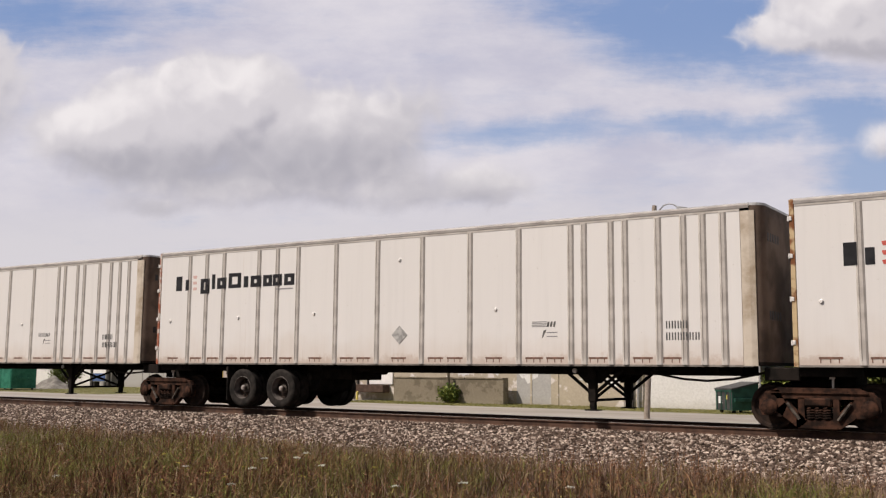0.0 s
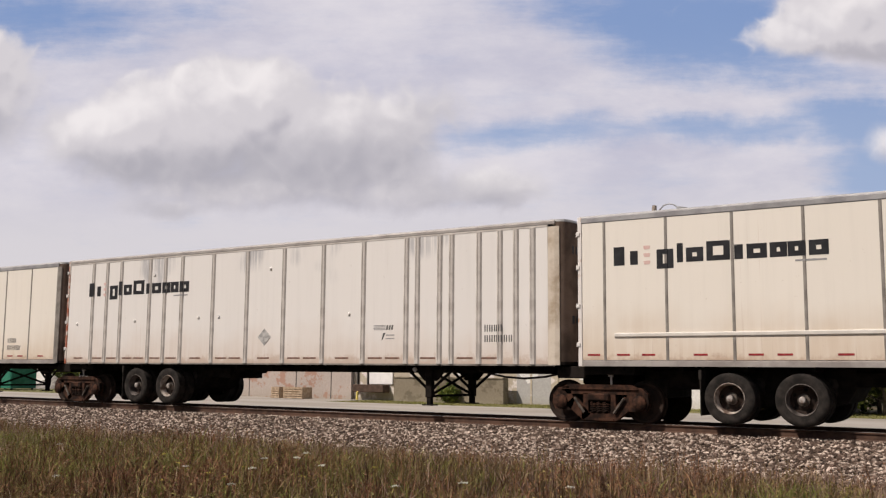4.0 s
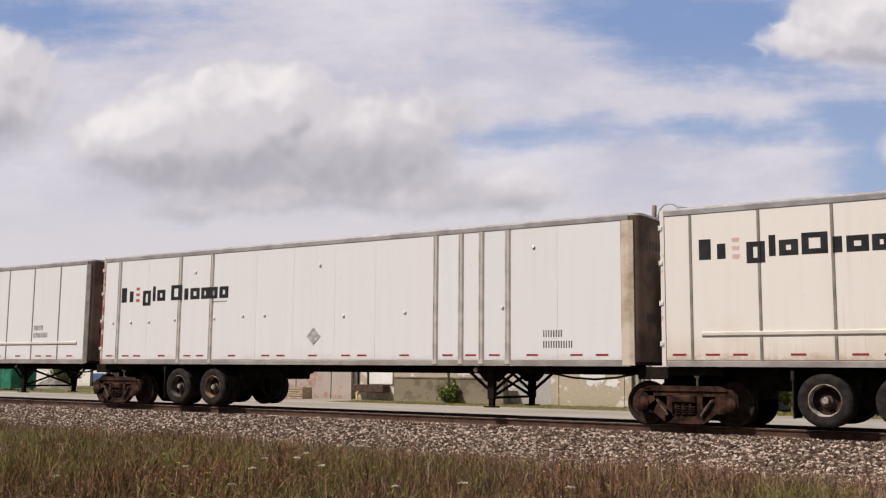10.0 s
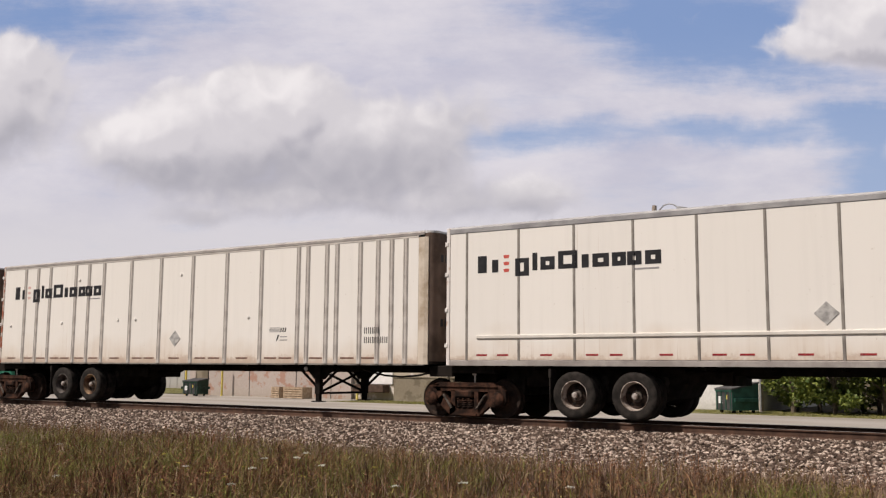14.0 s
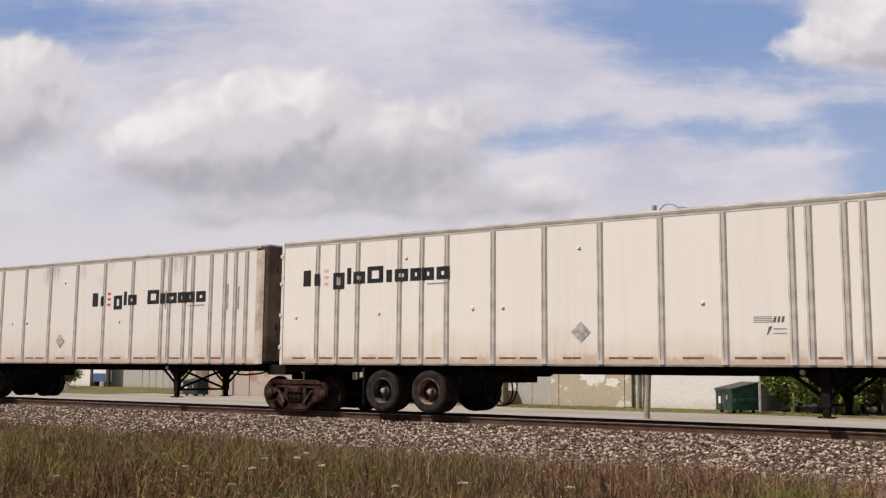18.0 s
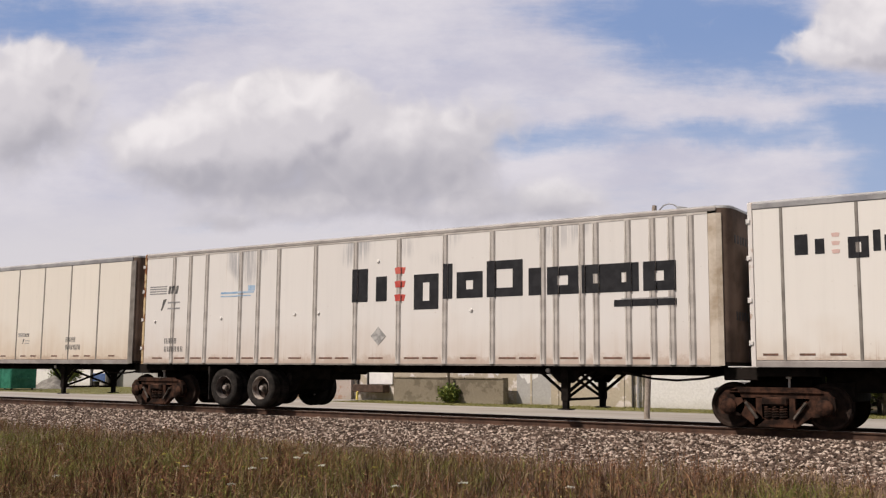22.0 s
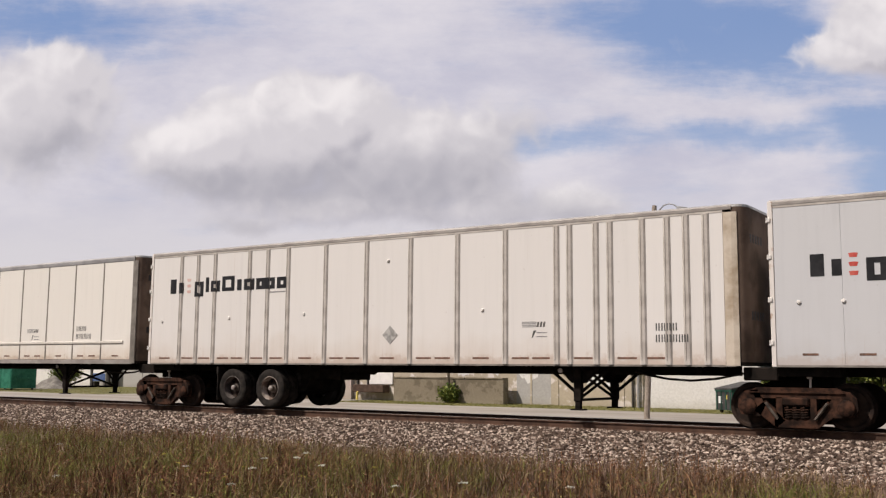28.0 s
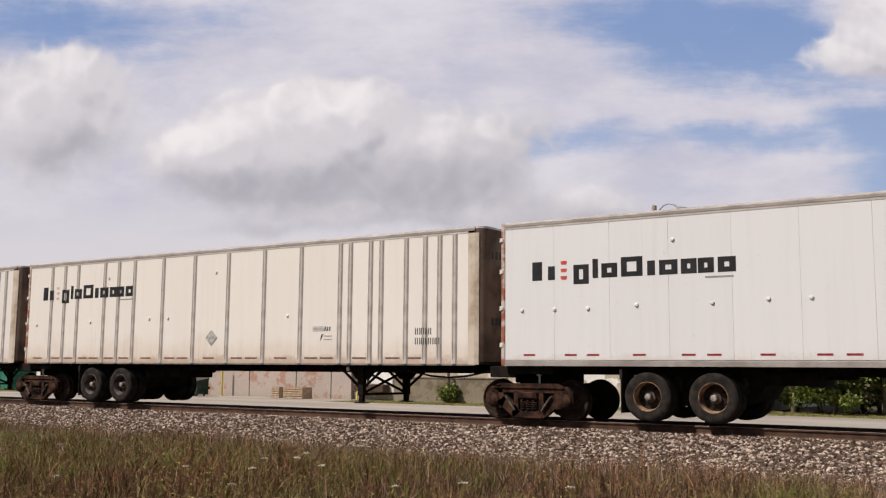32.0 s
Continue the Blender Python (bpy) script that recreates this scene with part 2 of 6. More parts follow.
# ---- ground, road, track bed ----
def ground_z(x, y):
    """Height of the ground: a little hollow before the track, level behind it."""
    y = np.asarray(y, float)
    x = np.asarray(x, float)
    bumps = 0.05 * np.sin(x * 0.7 + 1.3) * np.sin(y * 0.9 + 0.4) + 0.03 * np.sin(x * 1.9) * np.sin(y * 2.3 + 1)
    near = np.clip((15.6 - y) / 2.0, 0, 1)
    return np.where(y > 19, -0.47, -0.64 + bumps * near)


def grid_mesh(name, xs, ys, height, mat):
    gx, gy = np.meshgrid(xs, ys)
    co = np.stack([gx, gy, height(gx, gy)], -1).reshape(-1, 3)
    n, m = len(xs), len(ys)
    idx = np.arange(n * m).reshape(m, n)
    faces = np.stack([idx[:-1, :-1], idx[:-1, 1:], idx[1:, 1:], idx[1:, :-1]], -1).reshape(-1, 4)
    me = bpy.data.meshes.new(name)
    me.from_pydata(co.tolist(), [], faces.tolist())
    me.polygons.foreach_set("use_smooth", [True] * len(me.polygons))
    me.materials.append(mat)
    return me


def ground_paint(g):
    v = g.place()
    a = g.noise(v, 0.35, 5)
    f = g.noise(v, 9.0, 4, 0.7)
    col = g.mix(g.ramp(a, 0.4, 0.6), (0.055, 0.052, 0.018), (0.105, 0.075, 0.038))
    col = g.mix(g.ramp(f, 0.45, 0.7), col, (0.022, 0.018, 0.010))
    return col, 0.95, g.bump(f, 0.6, 0.05)


def road_paint(g):
    v = g.place()
    a = g.noise(v, 0.5, 4, stretch=(0.25, 1.0, 1.0))
    f = g.noise(v, 35.0, 3, 0.7)
    col = g.mix(g.ramp(a, 0.35, 0.65), (0.27, 0.243, 0.213), (0.345, 0.318, 0.29))
    col = g.mix(g.math("MULTIPLY", g.ramp(f, 0.5, 0.75), 0.4), col, (0.19, 0.175, 0.16))
    return col, 0.9, g.bump(f, 0.3, 0.01)


M["ground"] = material("weedy_soil", ground_paint)
M["road"] = material("pale_worn_road", road_paint)
xs = np.concatenate([[-4000, -1500, -500, -200, -120], np.arange(-90, 21, 1.0), [30, 60, 120, 300, 1000, 4000]])
ys = np.concatenate([[-4000, -800, -150, -40, -15], np.arange(-6, 19.1, 0.5), [20.05, 22, 25, 30, 45, 70, 120, 300, 900, 4000]])
ground = tagged(new("ground", grid_mesh("ground", xs, ys, ground_z, M["ground"])), "weedy grass and bare soil beside the railway", "ground", kind="structure")

ROAD_NEAR, ROAD_FAR = 26.3, 36.0
road = setting("road", Shape().box(-400, 250, ROAD_NEAR, ROAD_FAR, -0.60, -0.45), M["road"], "pale sun-bleached road behind the track", "road")

# ballast bank: a low trapezoid with rough top
def bank_z(x, y):
    d = np.abs(y - CY)
    z = -0.172 - np.clip(d - 1.15, 0, 2.2) * 0.165 - np.clip(d - 3.35, 0, 2.0) * 0.07
    return z + 0.012 * np.sin(x * 9.1) * np.sin(y * 11.3)


def bank_paint(g):
    v = g.place()
    x, y, z = g.split(v)
    n = g.noise(v, 14.0, 4, 0.6)
    f = g.noise(v, 60.0, 3, 0.7)
    col = g.mix(g.ramp(n, 0.35, 0.65), (0.035, 0.023, 0.016), (0.135, 0.095, 0.07))
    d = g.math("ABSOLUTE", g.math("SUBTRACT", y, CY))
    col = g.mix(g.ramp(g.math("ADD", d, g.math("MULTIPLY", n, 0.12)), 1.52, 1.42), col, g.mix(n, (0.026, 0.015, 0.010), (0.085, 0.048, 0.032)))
    return g.mix(0.5, col, g.mix(f, (0, 0, 0), (1, 1, 1)), "SOFT_LIGHT"), 0.95, g.bump(f, 0.8, 0.01)


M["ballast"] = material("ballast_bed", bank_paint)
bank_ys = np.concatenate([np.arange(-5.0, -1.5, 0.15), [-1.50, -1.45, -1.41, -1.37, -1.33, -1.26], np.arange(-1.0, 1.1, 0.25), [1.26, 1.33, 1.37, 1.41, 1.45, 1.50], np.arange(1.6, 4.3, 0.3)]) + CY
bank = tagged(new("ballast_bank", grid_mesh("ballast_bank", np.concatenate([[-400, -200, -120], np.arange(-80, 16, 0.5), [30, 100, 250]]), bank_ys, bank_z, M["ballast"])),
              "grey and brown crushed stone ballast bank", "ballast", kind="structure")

# ---- loose ballast stones ----
def stone_paint(g):
    rnd = g.n("ShaderNodeNewGeometry").outputs["Random Per Island"]
    node = g.n("ShaderNodeValToRGB")
    g.put(node.inputs[0], rnd)
    e = node.color_ramp.elements
    e[0].color, e[1].color = (0.030, 0.019, 0.014, 1), (0.60, 0.50, 0.425, 1)
    mid = node.color_ramp.elements.new(0.57)
    mid.color = (0.128, 0.086, 0.066, 1)
    f = g.noise(g.place(), 45.0, 3)
    return g.mix(0.35, node.outputs[0], g.mix(f, (0, 0, 0), (1, 1, 1)), "SOFT_LIGHT"), 0.9, None


M["stone"] = material("crushed_stone", stone_paint)
rng = np.random.default_rng(7)


def scatter(name, proto_v, proto_f, pos, size, mat, label, category, squash=0.75):
    """Many turned copies of a small form joined into one mesh of stuff."""
    n, k = len(pos), len(proto_v)
    a = rng.normal(size=(n, 4))
    a /= np.linalg.norm(a, axis=1)[:, None]
    w, x, y, z = a.T
    R = np.stack([1 - 2 * (y * y + z * z), 2 * (x * y - z * w), 2 * (x * z + y * w), 2 * (x * y + z * w), 1 - 2 * (x * x + z * z), 2 * (y * z - x * w),
                  2 * (x * z - y * w), 2 * (y * z + x * w), 1 - 2 * (x * x + y * y)], -1).reshape(n, 3, 3)
    stretch = rng.uniform(0.65, 1.25, (n, 1, 3))
    v = (proto_v[None] * stretch) @ R.transpose(0, 2, 1)
    v[:, :, 2] *= squash
    v = v * size[:, None, None] + pos[:, None, :]
    f = (np.asarray(proto_f)[None] + (np.arange(n) * k)[:, None, None]).reshape(-1, 3)
    me = bpy.data.meshes.new(name)
    me.vertices.add(n * k)
    me.vertices.foreach_set("co", v.reshape(-1))
    me.loops.add(f.size)
    me.loops.foreach_set("vertex_index", f.reshape(-1).astype(np.int32))
    me.polygons.add(len(f))
    me.polygons.foreach_set("loop_start", np.arange(0, f.size, 3, dtype=np.int32))
    me.update(calc_edges=True)
    me.materials.append(mat)
    return tagged(new(name, me), label, category, kind="stuff")


ICO_V = np.array([(1, 0.1, 0.05), (-0.95, 0.15, -0.1), (0.1, 1, 0.1), (-0.1, -1, 0.05), (0.15, 0.1, 0.9), (-0.05, -0.1, -0.9)])   # angular broken stone
ICO_F = [[0, 2, 4], [2, 1, 4], [1, 3, 4], [3, 0, 4], [2, 0, 5], [1, 2, 5], [3, 1, 5], [0, 3, 5]]


def stones_at(n, x0, x1, y0, y1):
    """Places more crowded towards the near end of the track."""
    x = x1 - (x1 - x0) * rng.random(n) ** 1.35
    y = rng.uniform(y0, y1, n)
    return x, y


sx, sy = stones_at(112000, -66, 2, CY - 4.7, CY - 0.86)
keep = rng.random(len(sx)) < np.clip((sy - (CY - 4.7)) / 1.3, 0.05, 1.0)
sx, sy = sx[keep], sy[keep]
pos = np.stack([sx, sy, bank_z(sx, sy) + 0.008], -1)
scatter("ballast_stones", ICO_V, ICO_F, pos, 0.020 + 0.036 * rng.random(len(pos)) ** 1.6, M["stone"], "loose crushed stone pieces of the ballast", "stones")
sx, sy = stones_at(14000, -66, 2, CY - 0.6, CY + 3.2)
pos = np.stack([sx, sy, bank_z(sx, sy) + 0.006], -1)
scatter("ballast_stones", ICO_V, ICO_F, pos, rng.uniform(0.02, 0.045, len(pos)), M["stone"], "loose crushed stone between and behind the rails", "stones")

# ---- rails and sleepers ----
M["rail_side"] = material("rusty_rail_steel", mottled((0.055, 0.031, 0.022), (0.105, 0.058, 0.040), 4.0, rough=0.9))
M["rail_head"] = material("polished_rail_head", mottled((0.30, 0.25, 0.22), (0.42, 0.37, 0.33), 3.0, rough=0.42), metal=0.7)
M["sleeper"] = material("tarred_timber", mottled((0.03, 0.02, 0.015), (0.075, 0.05, 0.037), 7.0, rough=0.95, bump=0.5))
for side in (-1, 1):
    yy = CY + side * 0.752
    rail = thing("rail", "rusty steel rail with a bright worn head", "rail", "rails", pose(0, yy, 0))
    web = [(-0.07, -0.17), (0.07, -0.17), (0.07, -0.155), (0.012, -0.13), (0.012, -0.045), (0.035, -0.03), (0.035, -0.006), (-0.035, -0.006), (-0.035, -0.03), (-0.012, -0.045), (-0.012, -0.13), (-0.07, -0.155)]
    part("web_and_foot", Shape().prism(web, -300, 150, "x"), M["rail_side"], rail)
    part("head", Shape().box(-300, 150, -0.030, 0.030, -0.006, 0.0, 0.002), M["rail_head"], rail, "bright polished running surface")
tie_mesh = Shape().box(-0.115, 0.115, -1.3, 1.3, -0.36, -0.172, 0.012).mesh("sleeper", M["sleeper"])
plate_mesh = Shape().box(-0.10, 0.10, -0.17, 0.17, -0.176, -0.158, 0.004).mesh("tie_plate", M["rail_side"])
for i in range(110):
    tie = thing("sleeper", "dark weathered timber sleeper in the ballast", "sleeper", "sleepers", pose(4 - i * 0.53 + random.uniform(-0.02, 0.02), CY + random.uniform(-0.03, 0.03), 0, 0, 0, random.uniform(-0.6, 0.6)))
    part("timber", tie_mesh, None, tie)
    for s in (-1, 1):
        part("tie_plate", plate_mesh, None, tie, at=pose(0, s * 0.752, 0))

# ---- trailers ----
LEN, HALF = 16.88, 1.295
ALONG = 1.042         # lengths along the trailers against the pattern that their fittings follow
ROOF, RAIL_LO, PANEL_LO, SILL = 4.26, 4.125, 1.27, 1.154
NEAR = -HALF
POSTS_A = (1.17, 1.8, 2.43, 3.67, 4.3, 4.99, 6.21, 7.48, 8.78, 10.1, 11.38, 12.67, 12.99, 13.62, 13.95, 14.69, 15.24, 15.65, 16.07)
def posts_b(first):
    return tuple(first + 0.08 + 1.332 * i for i in range(12))


POSTS_D = (0.69, 3.17, 4.38, 11.68, 12.39, 12.95, 13.65)


def corner(r, x, y, a0, a1, n=6):
    return [(x + r * math.cos(radians(a0 + (a1 - a0) * i / n)), y + r * math.sin(radians(a0 + (a1 - a0) * i / n))) for i in range(n + 1)]


R = 0.26
OUTLINE = [(0.05, -HALF + 0.01)] + corner(R, LEN - R, -HALF + R + 0.01, -90, 0) + corner(R, LEN - R, HALF - R - 0.01, 0, 90) + [(0.05, HALF - 0.01)]
NOSE_IN = corner(R - 0.05, LEN - R, -HALF + R + 0.01, -90, 0) + corner(R - 0.05, LEN - R, HALF - R - 0.01, 0, 90)
NOSE_OUT = corner(R, LEN - R, -HALF + R + 0.01, -90, 0) + corner(R, LEN - R, HALF - R - 0.01, 0, 90)

ME = {}
ME["roof"] = Shape().prism(OUTLINE, ROOF - 0.035, ROOF + 0.012, "z").mesh("roof", M["roof"])
ME["floor"] = Shape().prism(OUTLINE, SILL + 0.03, SILL + 0.09, "z").mesh("floor", M["black"])
ME["far_wall"] = Shape().box(0.05, LEN - R, HALF - 0.05, HALF - 0.012, SILL + 0.09, ROOF - 0.04).mesh("far_side_wall", M["white"])
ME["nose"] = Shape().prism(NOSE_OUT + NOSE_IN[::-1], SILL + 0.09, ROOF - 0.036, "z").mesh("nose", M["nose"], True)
ME["rear_door"] = Shape().box(0.0, 0.06, 0.012, HALF - 0.10, SILL + 0.1, ROOF - 0.12, 0.01).mesh("rear_door", M["white"])
ME["top_rail"] = Shape().prism([(NEAR - 0.012, RAIL_LO + 0.05), (NEAR - 0.012, ROOF - 0.03), (NEAR + 0.03, ROOF + 0.02), (NEAR + 0.06, ROOF + 0.02), (NEAR + 0.06, RAIL_LO + 0.05)], 0.0, LEN - R, "x").mesh("top_rail", M["rail_trim"])
ME["top_rail_pale"] = Shape().prism([(NEAR - 0.012, RAIL_LO + 0.012), (NEAR - 0.012, ROOF - 0.03), (NEAR + 0.03, ROOF + 0.02), (NEAR + 0.06, ROOF + 0.02), (NEAR + 0.06, RAIL_LO + 0.012)], 0.0, LEN - R, "x").box(0.0, LEN - R, NEAR - 0.003, NEAR + 0.03, RAIL_LO, RAIL_LO + 0.012).mesh("top_rail", M["rail_pale"])
ME["sill"] = Shape().prism([(NEAR - 0.010, SILL), (NEAR - 0.010, PANEL_LO - 0.012), (NEAR + 0.02, PANEL_LO + 0.01), (NEAR + 0.05, PANEL_LO + 0.01), (NEAR + 0.05, SILL)], 0.0, LEN - R, "x").mesh("bottom_rail", M["rail_trim"])
ME["sill_dark"] = Shape().prism([(NEAR - 0.004, SILL), (NEAR - 0.004, SILL + 0.035), (NEAR + 0.05, SILL + 0.035), (NEAR + 0.05, SILL)], 0.0, LEN - R, "x").mesh("bottom_rail", M["alu_dark"])
ME["cap_a"] = Shape().prism([(LEN - R - 0.16, NEAR - 0.012), (LEN - R, NEAR - 0.012), (LEN - R + 0.10, NEAR + 0.012), (LEN - R + 0.10, NEAR + 0.03), (LEN - R - 0.16, NEAR + 0.03)], SILL + 0.02, RAIL_LO, "z").mesh("nose_corner_post", M["nose_post"])
ME["cap_b"] = Shape().prism([(LEN - R - 0.05, NEAR - 0.012), (LEN - R, NEAR - 0.012), (LEN - R + 0.12, NEAR + 0.016), (LEN - R + 0.12, NEAR + 0.04), (LEN - R - 0.05, NEAR + 0.04)], SILL + 0.02, RAIL_LO, "z").mesh("nose_corner_post", M["alu_dark"])
for key, half, depth, mat in (("post_a", 0.076, 0.028, "alu"), ("post_b", 0.030, 0.010, "alu_dark")):
    hat = [(-half, NEAR + 0.008), (-half, NEAR - 0.004), (-half * 0.55, NEAR - depth), (half * 0.55, NEAR - depth), (half, NEAR - 0.004), (half, NEAR + 0.008)]
    ME[key] = Shape().prism(hat, (SILL + 0.036) if key == "post_a" else PANEL_LO - 0.006, RAIL_LO, "z").mesh("side_post", M[mat])
    # dark strip on the post face, drawn for the shade of its hat profile
    ME[key + "_mid"] = Shape().box(-half * 0.42, -half * 0.24, NEAR - depth - 0.003, NEAR - depth + 0.002, PANEL_LO, RAIL_LO - 0.02).mesh("post_groove", M["alu_dark"])
ME["rub_rail"] = Shape().prism([(NEAR - 0.028, 1.755), (NEAR - 0.028, 1.805), (NEAR - 0.014, 1.825), (NEAR + 0.004, 1.825), (NEAR + 0.004, 1.735), (NEAR - 0.016, 1.735)], 0.80, 16.25, "x").mesh("rub_rail", M["rub"])
for mat in ("rust", "rust_red", "frame_white"):
    ME["rear_frame_" + mat] = Shape().box(-0.02, 0.07, NEAR - 0.014, NEAR + 0.10, SILL, ROOF, 0.008).mesh("rear_frame_post", M[mat])
ME["hinge"] = Shape().box(-0.045, 0.03, NEAR - 0.034, NEAR - 0.012, -0.04, 0.04, 0.008).lathe([(0.016, -0.05), (0.016, 0.05)], (-0.035, NEAR - 0.024, 0), "z", 8).mesh("hinge", M["fitting"])

# wheels: tyre, rim and hub turned about the axle
TYRE = [(0.285, -0.115), (0.39, -0.14), (0.455, -0.13), (0.484, -0.105), (0.490, 0.0), (0.484, 0.105), (0.455, 0.13), (0.39, 0.14), (0.285, 0.115)]
ME["tyre"] = Shape().lathe(TYRE + [TYRE[0]], (0, 0, 0), "y", 32, False).mesh("tyre", M["rubber"], True)
RIM = [(0.300, -0.118), (0.288, -0.128), (0.276, -0.10), (0.256, 0.03), (0.250, 0.10), (0.29, 0.10)]
for mat in ("rim_white", "rim_rust", "rim_grey"):
    ME[mat] = Shape().lathe(RIM, (0, 0, 0), "y", 28, False).mesh("rim", M[mat], True)
ME["wheel_disc"] = Shape().lathe([(0.252, 0.045), (0.20, 0.07), (0.13, 0.045), (0.10, 0.05), (0.0, 0.05)], (0, 0, 0), "y", 24, False).mesh("wheel_disc", M["wheel_steel"], True)
ME["hand_hole"] = Shape().lathe([(0.0, 0.0), (0.034, 0.001), (0.036, 0.02)], (0, 0, 0), "y", 10).mesh("hand_hole", M["black"])
ME["wheel_hub"] = Shape().lathe([(0.12, 0.05), (0.115, 0.0), (0.07, -0.01), (0.066, -0.07)], (0, 0, 0), "y", 16).mesh("hub", M["hub"], True)
ME["hub_cap"] = Shape().lathe([(0.066, -0.065), (0.062, -0.10), (0.05, -0.115), (0.0, -0.12)], (0, 0, 0), "y", 16).mesh("hub_cap", M["hub_cap"], True)
ME["axle"] = Shape().lathe([(0.065, -1.0), (0.065, 1.0)], (0, 0, 0), "y", 10).mesh("axle", M["black"])
ME["brake_drum"] = Shape().lathe([(0.20, -0.10), (0.21, 0.10)], (0, 0, 0), "y", 16).mesh("brake_drum", M["black"])
ME["main_beam"] = Shape().box(0.3, 16.2, -0.05, 0.05, 0.98, SILL + 0.04, 0.01).mesh("main_beam", M["black"])
ME["crossmember"] = Shape().box(-0.04, 0.04, -1.2, 1.2, 1.07, SILL + 0.04).mesh("crossmember", M["black"])
ME["rear_gear"] = Shape().box(1.15, 2.6, -0.62, 0.62, 0.70, 1.10, 0.02).box(1.35, 1.67, -0.7, 0.7, 0.52, 0.9, 0.02).mesh("rear_gear_box", M["black"])
ME["axle_body"] = Shape().prism([(2.83, 0.62), (3.07, 0.40), (4.74, 0.38), (5.23, 0.52), (5.38, 0.78), (5.38, 1.12), (2.83, 1.12)], -0.62, 0.74).mesh("axle_body", M["black"])
ME["slider"] = Shape().box(2.71, 6.36, -0.62, -0.48, 0.80, 1.06, 0.01).box(2.71, 6.36, 0.48, 0.62, 0.80, 1.06, 0.01).box(6.15, 6.36, -0.6, 0.6, 0.78, 1.06).mesh("suspension_slider", M["black"])
ME["hanger"] = Shape().prism([(-0.22, 0.95), (0.22, 0.95), (0.12, 0.52), (-0.05, 0.48)], -0.06, 0.06).mesh("hanger_bracket", M["black"])
ME["air_bag"] = Shape().lathe([(0.13, 0.62), (0.16, 0.68), (0.14, 0.75), (0.16, 0.83), (0.13, 0.95)], (0, 0, 0), "z", 12).mesh("air_spring", M["rubber"], True)
ME["air_tank"] = Shape().lathe([(0.0, -0.36), (0.07, -0.34), (0.10, -0.29), (0.10, 0.29), (0.07, 0.34), (0.0, 0.36)], (0, 0, 0), "x", 12).mesh("air_tank", M["black"], True)
ME["mud_flap"] = Shape().box(-0.012, 0.012, -0.30, 0.30, 0.22, 0.92, 0.004).box(-0.03, 0.03, -0.31, 0.31, 0.90, 1.10, 0.004).mesh("mud_flap", M["rubber"])
ME["rear_sill"] = Shape().box(0.04, 1.15, -1.15, 1.15, 0.98, SILL + 0.03, 0.01).mesh("rear_underframe", M["black"])
ME["leg"] = Shape().box(-0.085, 0.085, -0.07, 0.07, 0.42, 1.16, 0.01).box(-0.06, 0.06, -0.055, 0.055, 0.255, 0.45, 0.008).mesh("landing_leg", M["black"])
ME["foot"] = Shape().box(-0.15, 0.15, -0.11, 0.11, 0.235, 0.262, 0.006).mesh("sand_shoe", M["black"])
ME["brace_x"] = Shape().rod((0.0, 0.0, 0.56), (0.66, 0.0, 1.08), 0.036, 6).mesh("leg_brace", M["black"])
ME["brace_y"] = Shape().rod((0.0, -0.85, 0.48), (0.0, 0.85, 1.02), 0.032, 6).mesh("cross_brace", M["black"])
ME["bar_y"] = Shape().rod((0.0, -0.9, 0.45), (0.0, 0.9, 0.45), 0.03, 6).mesh("leg_shaft", M["black"])
ME["gusset"] = Shape().prism([(-0.52, 1.14), (0.52, 1.14), (0.17, 0.80), (-0.17, 0.80)], -0.02, 0.02).mesh("leg_gusset", M["black"])
ME["lens"] = Shape().lathe([(0.0, -0.012), (0.05, -0.01), (0.055, 0.02)], (0, 0, 0), "y", 12).mesh("reflector_disc", M["clean"])
ME["vent"] = Shape().lathe([(0.0, -0.028), (0.026, -0.026), (0.042, -0.01), (0.044, 0.006)], (0, 0, 0), "y", 12).mesh("rivet_patch", M["fitting"], True)
sag = [(0.0, 0.0, 0.0), (0.25, -0.02, -0.06), (0.7, -0.03, -0.14), (1.2, -0.03, -0.17), (1.7, -0.02, -0.13), (2.15, 0.0, -0.04), (2.45, 0.0, 0.03)]
ME["air_hose"] = Shape().tube(sag, 0.024, 6).mesh("air_hose", M["rubber"], True)
ME["hose_loop"] = Shape().tube([(0.34 * math.sin(a) * (0.8 + 0.1 * a), 0.02 * a, 0.40 * math.cos(a) - 0.36) for a in np.linspace(0.2, 6.0, 16)], 0.018, 6).mesh("hose_loop", M["rubber"], True)


def clipped(poly, x, left):
    """The part of a convex polygon on one side of an upright line."""
    out = []
    for p, q in zip(poly, poly[1:] + poly[:1]):
        inside_p, inside_q = (p[0] <= x) == left, (q[0] <= x) == left
        if inside_p:
            out.append(p)
        if inside_p != inside_q:
            k = (x - p[0]) / (q[0] - p[0])
            out.append((x, p[1] + k * (q[1] - p[1])))
    return out


SPREAD_NOW = [0.0, 1.0, 0.0]  # how its markings are spread: amidships, along, from the rear
POST_SPANS = []     # (from, to, depth) of the posts that markings of the trailer in hand run over


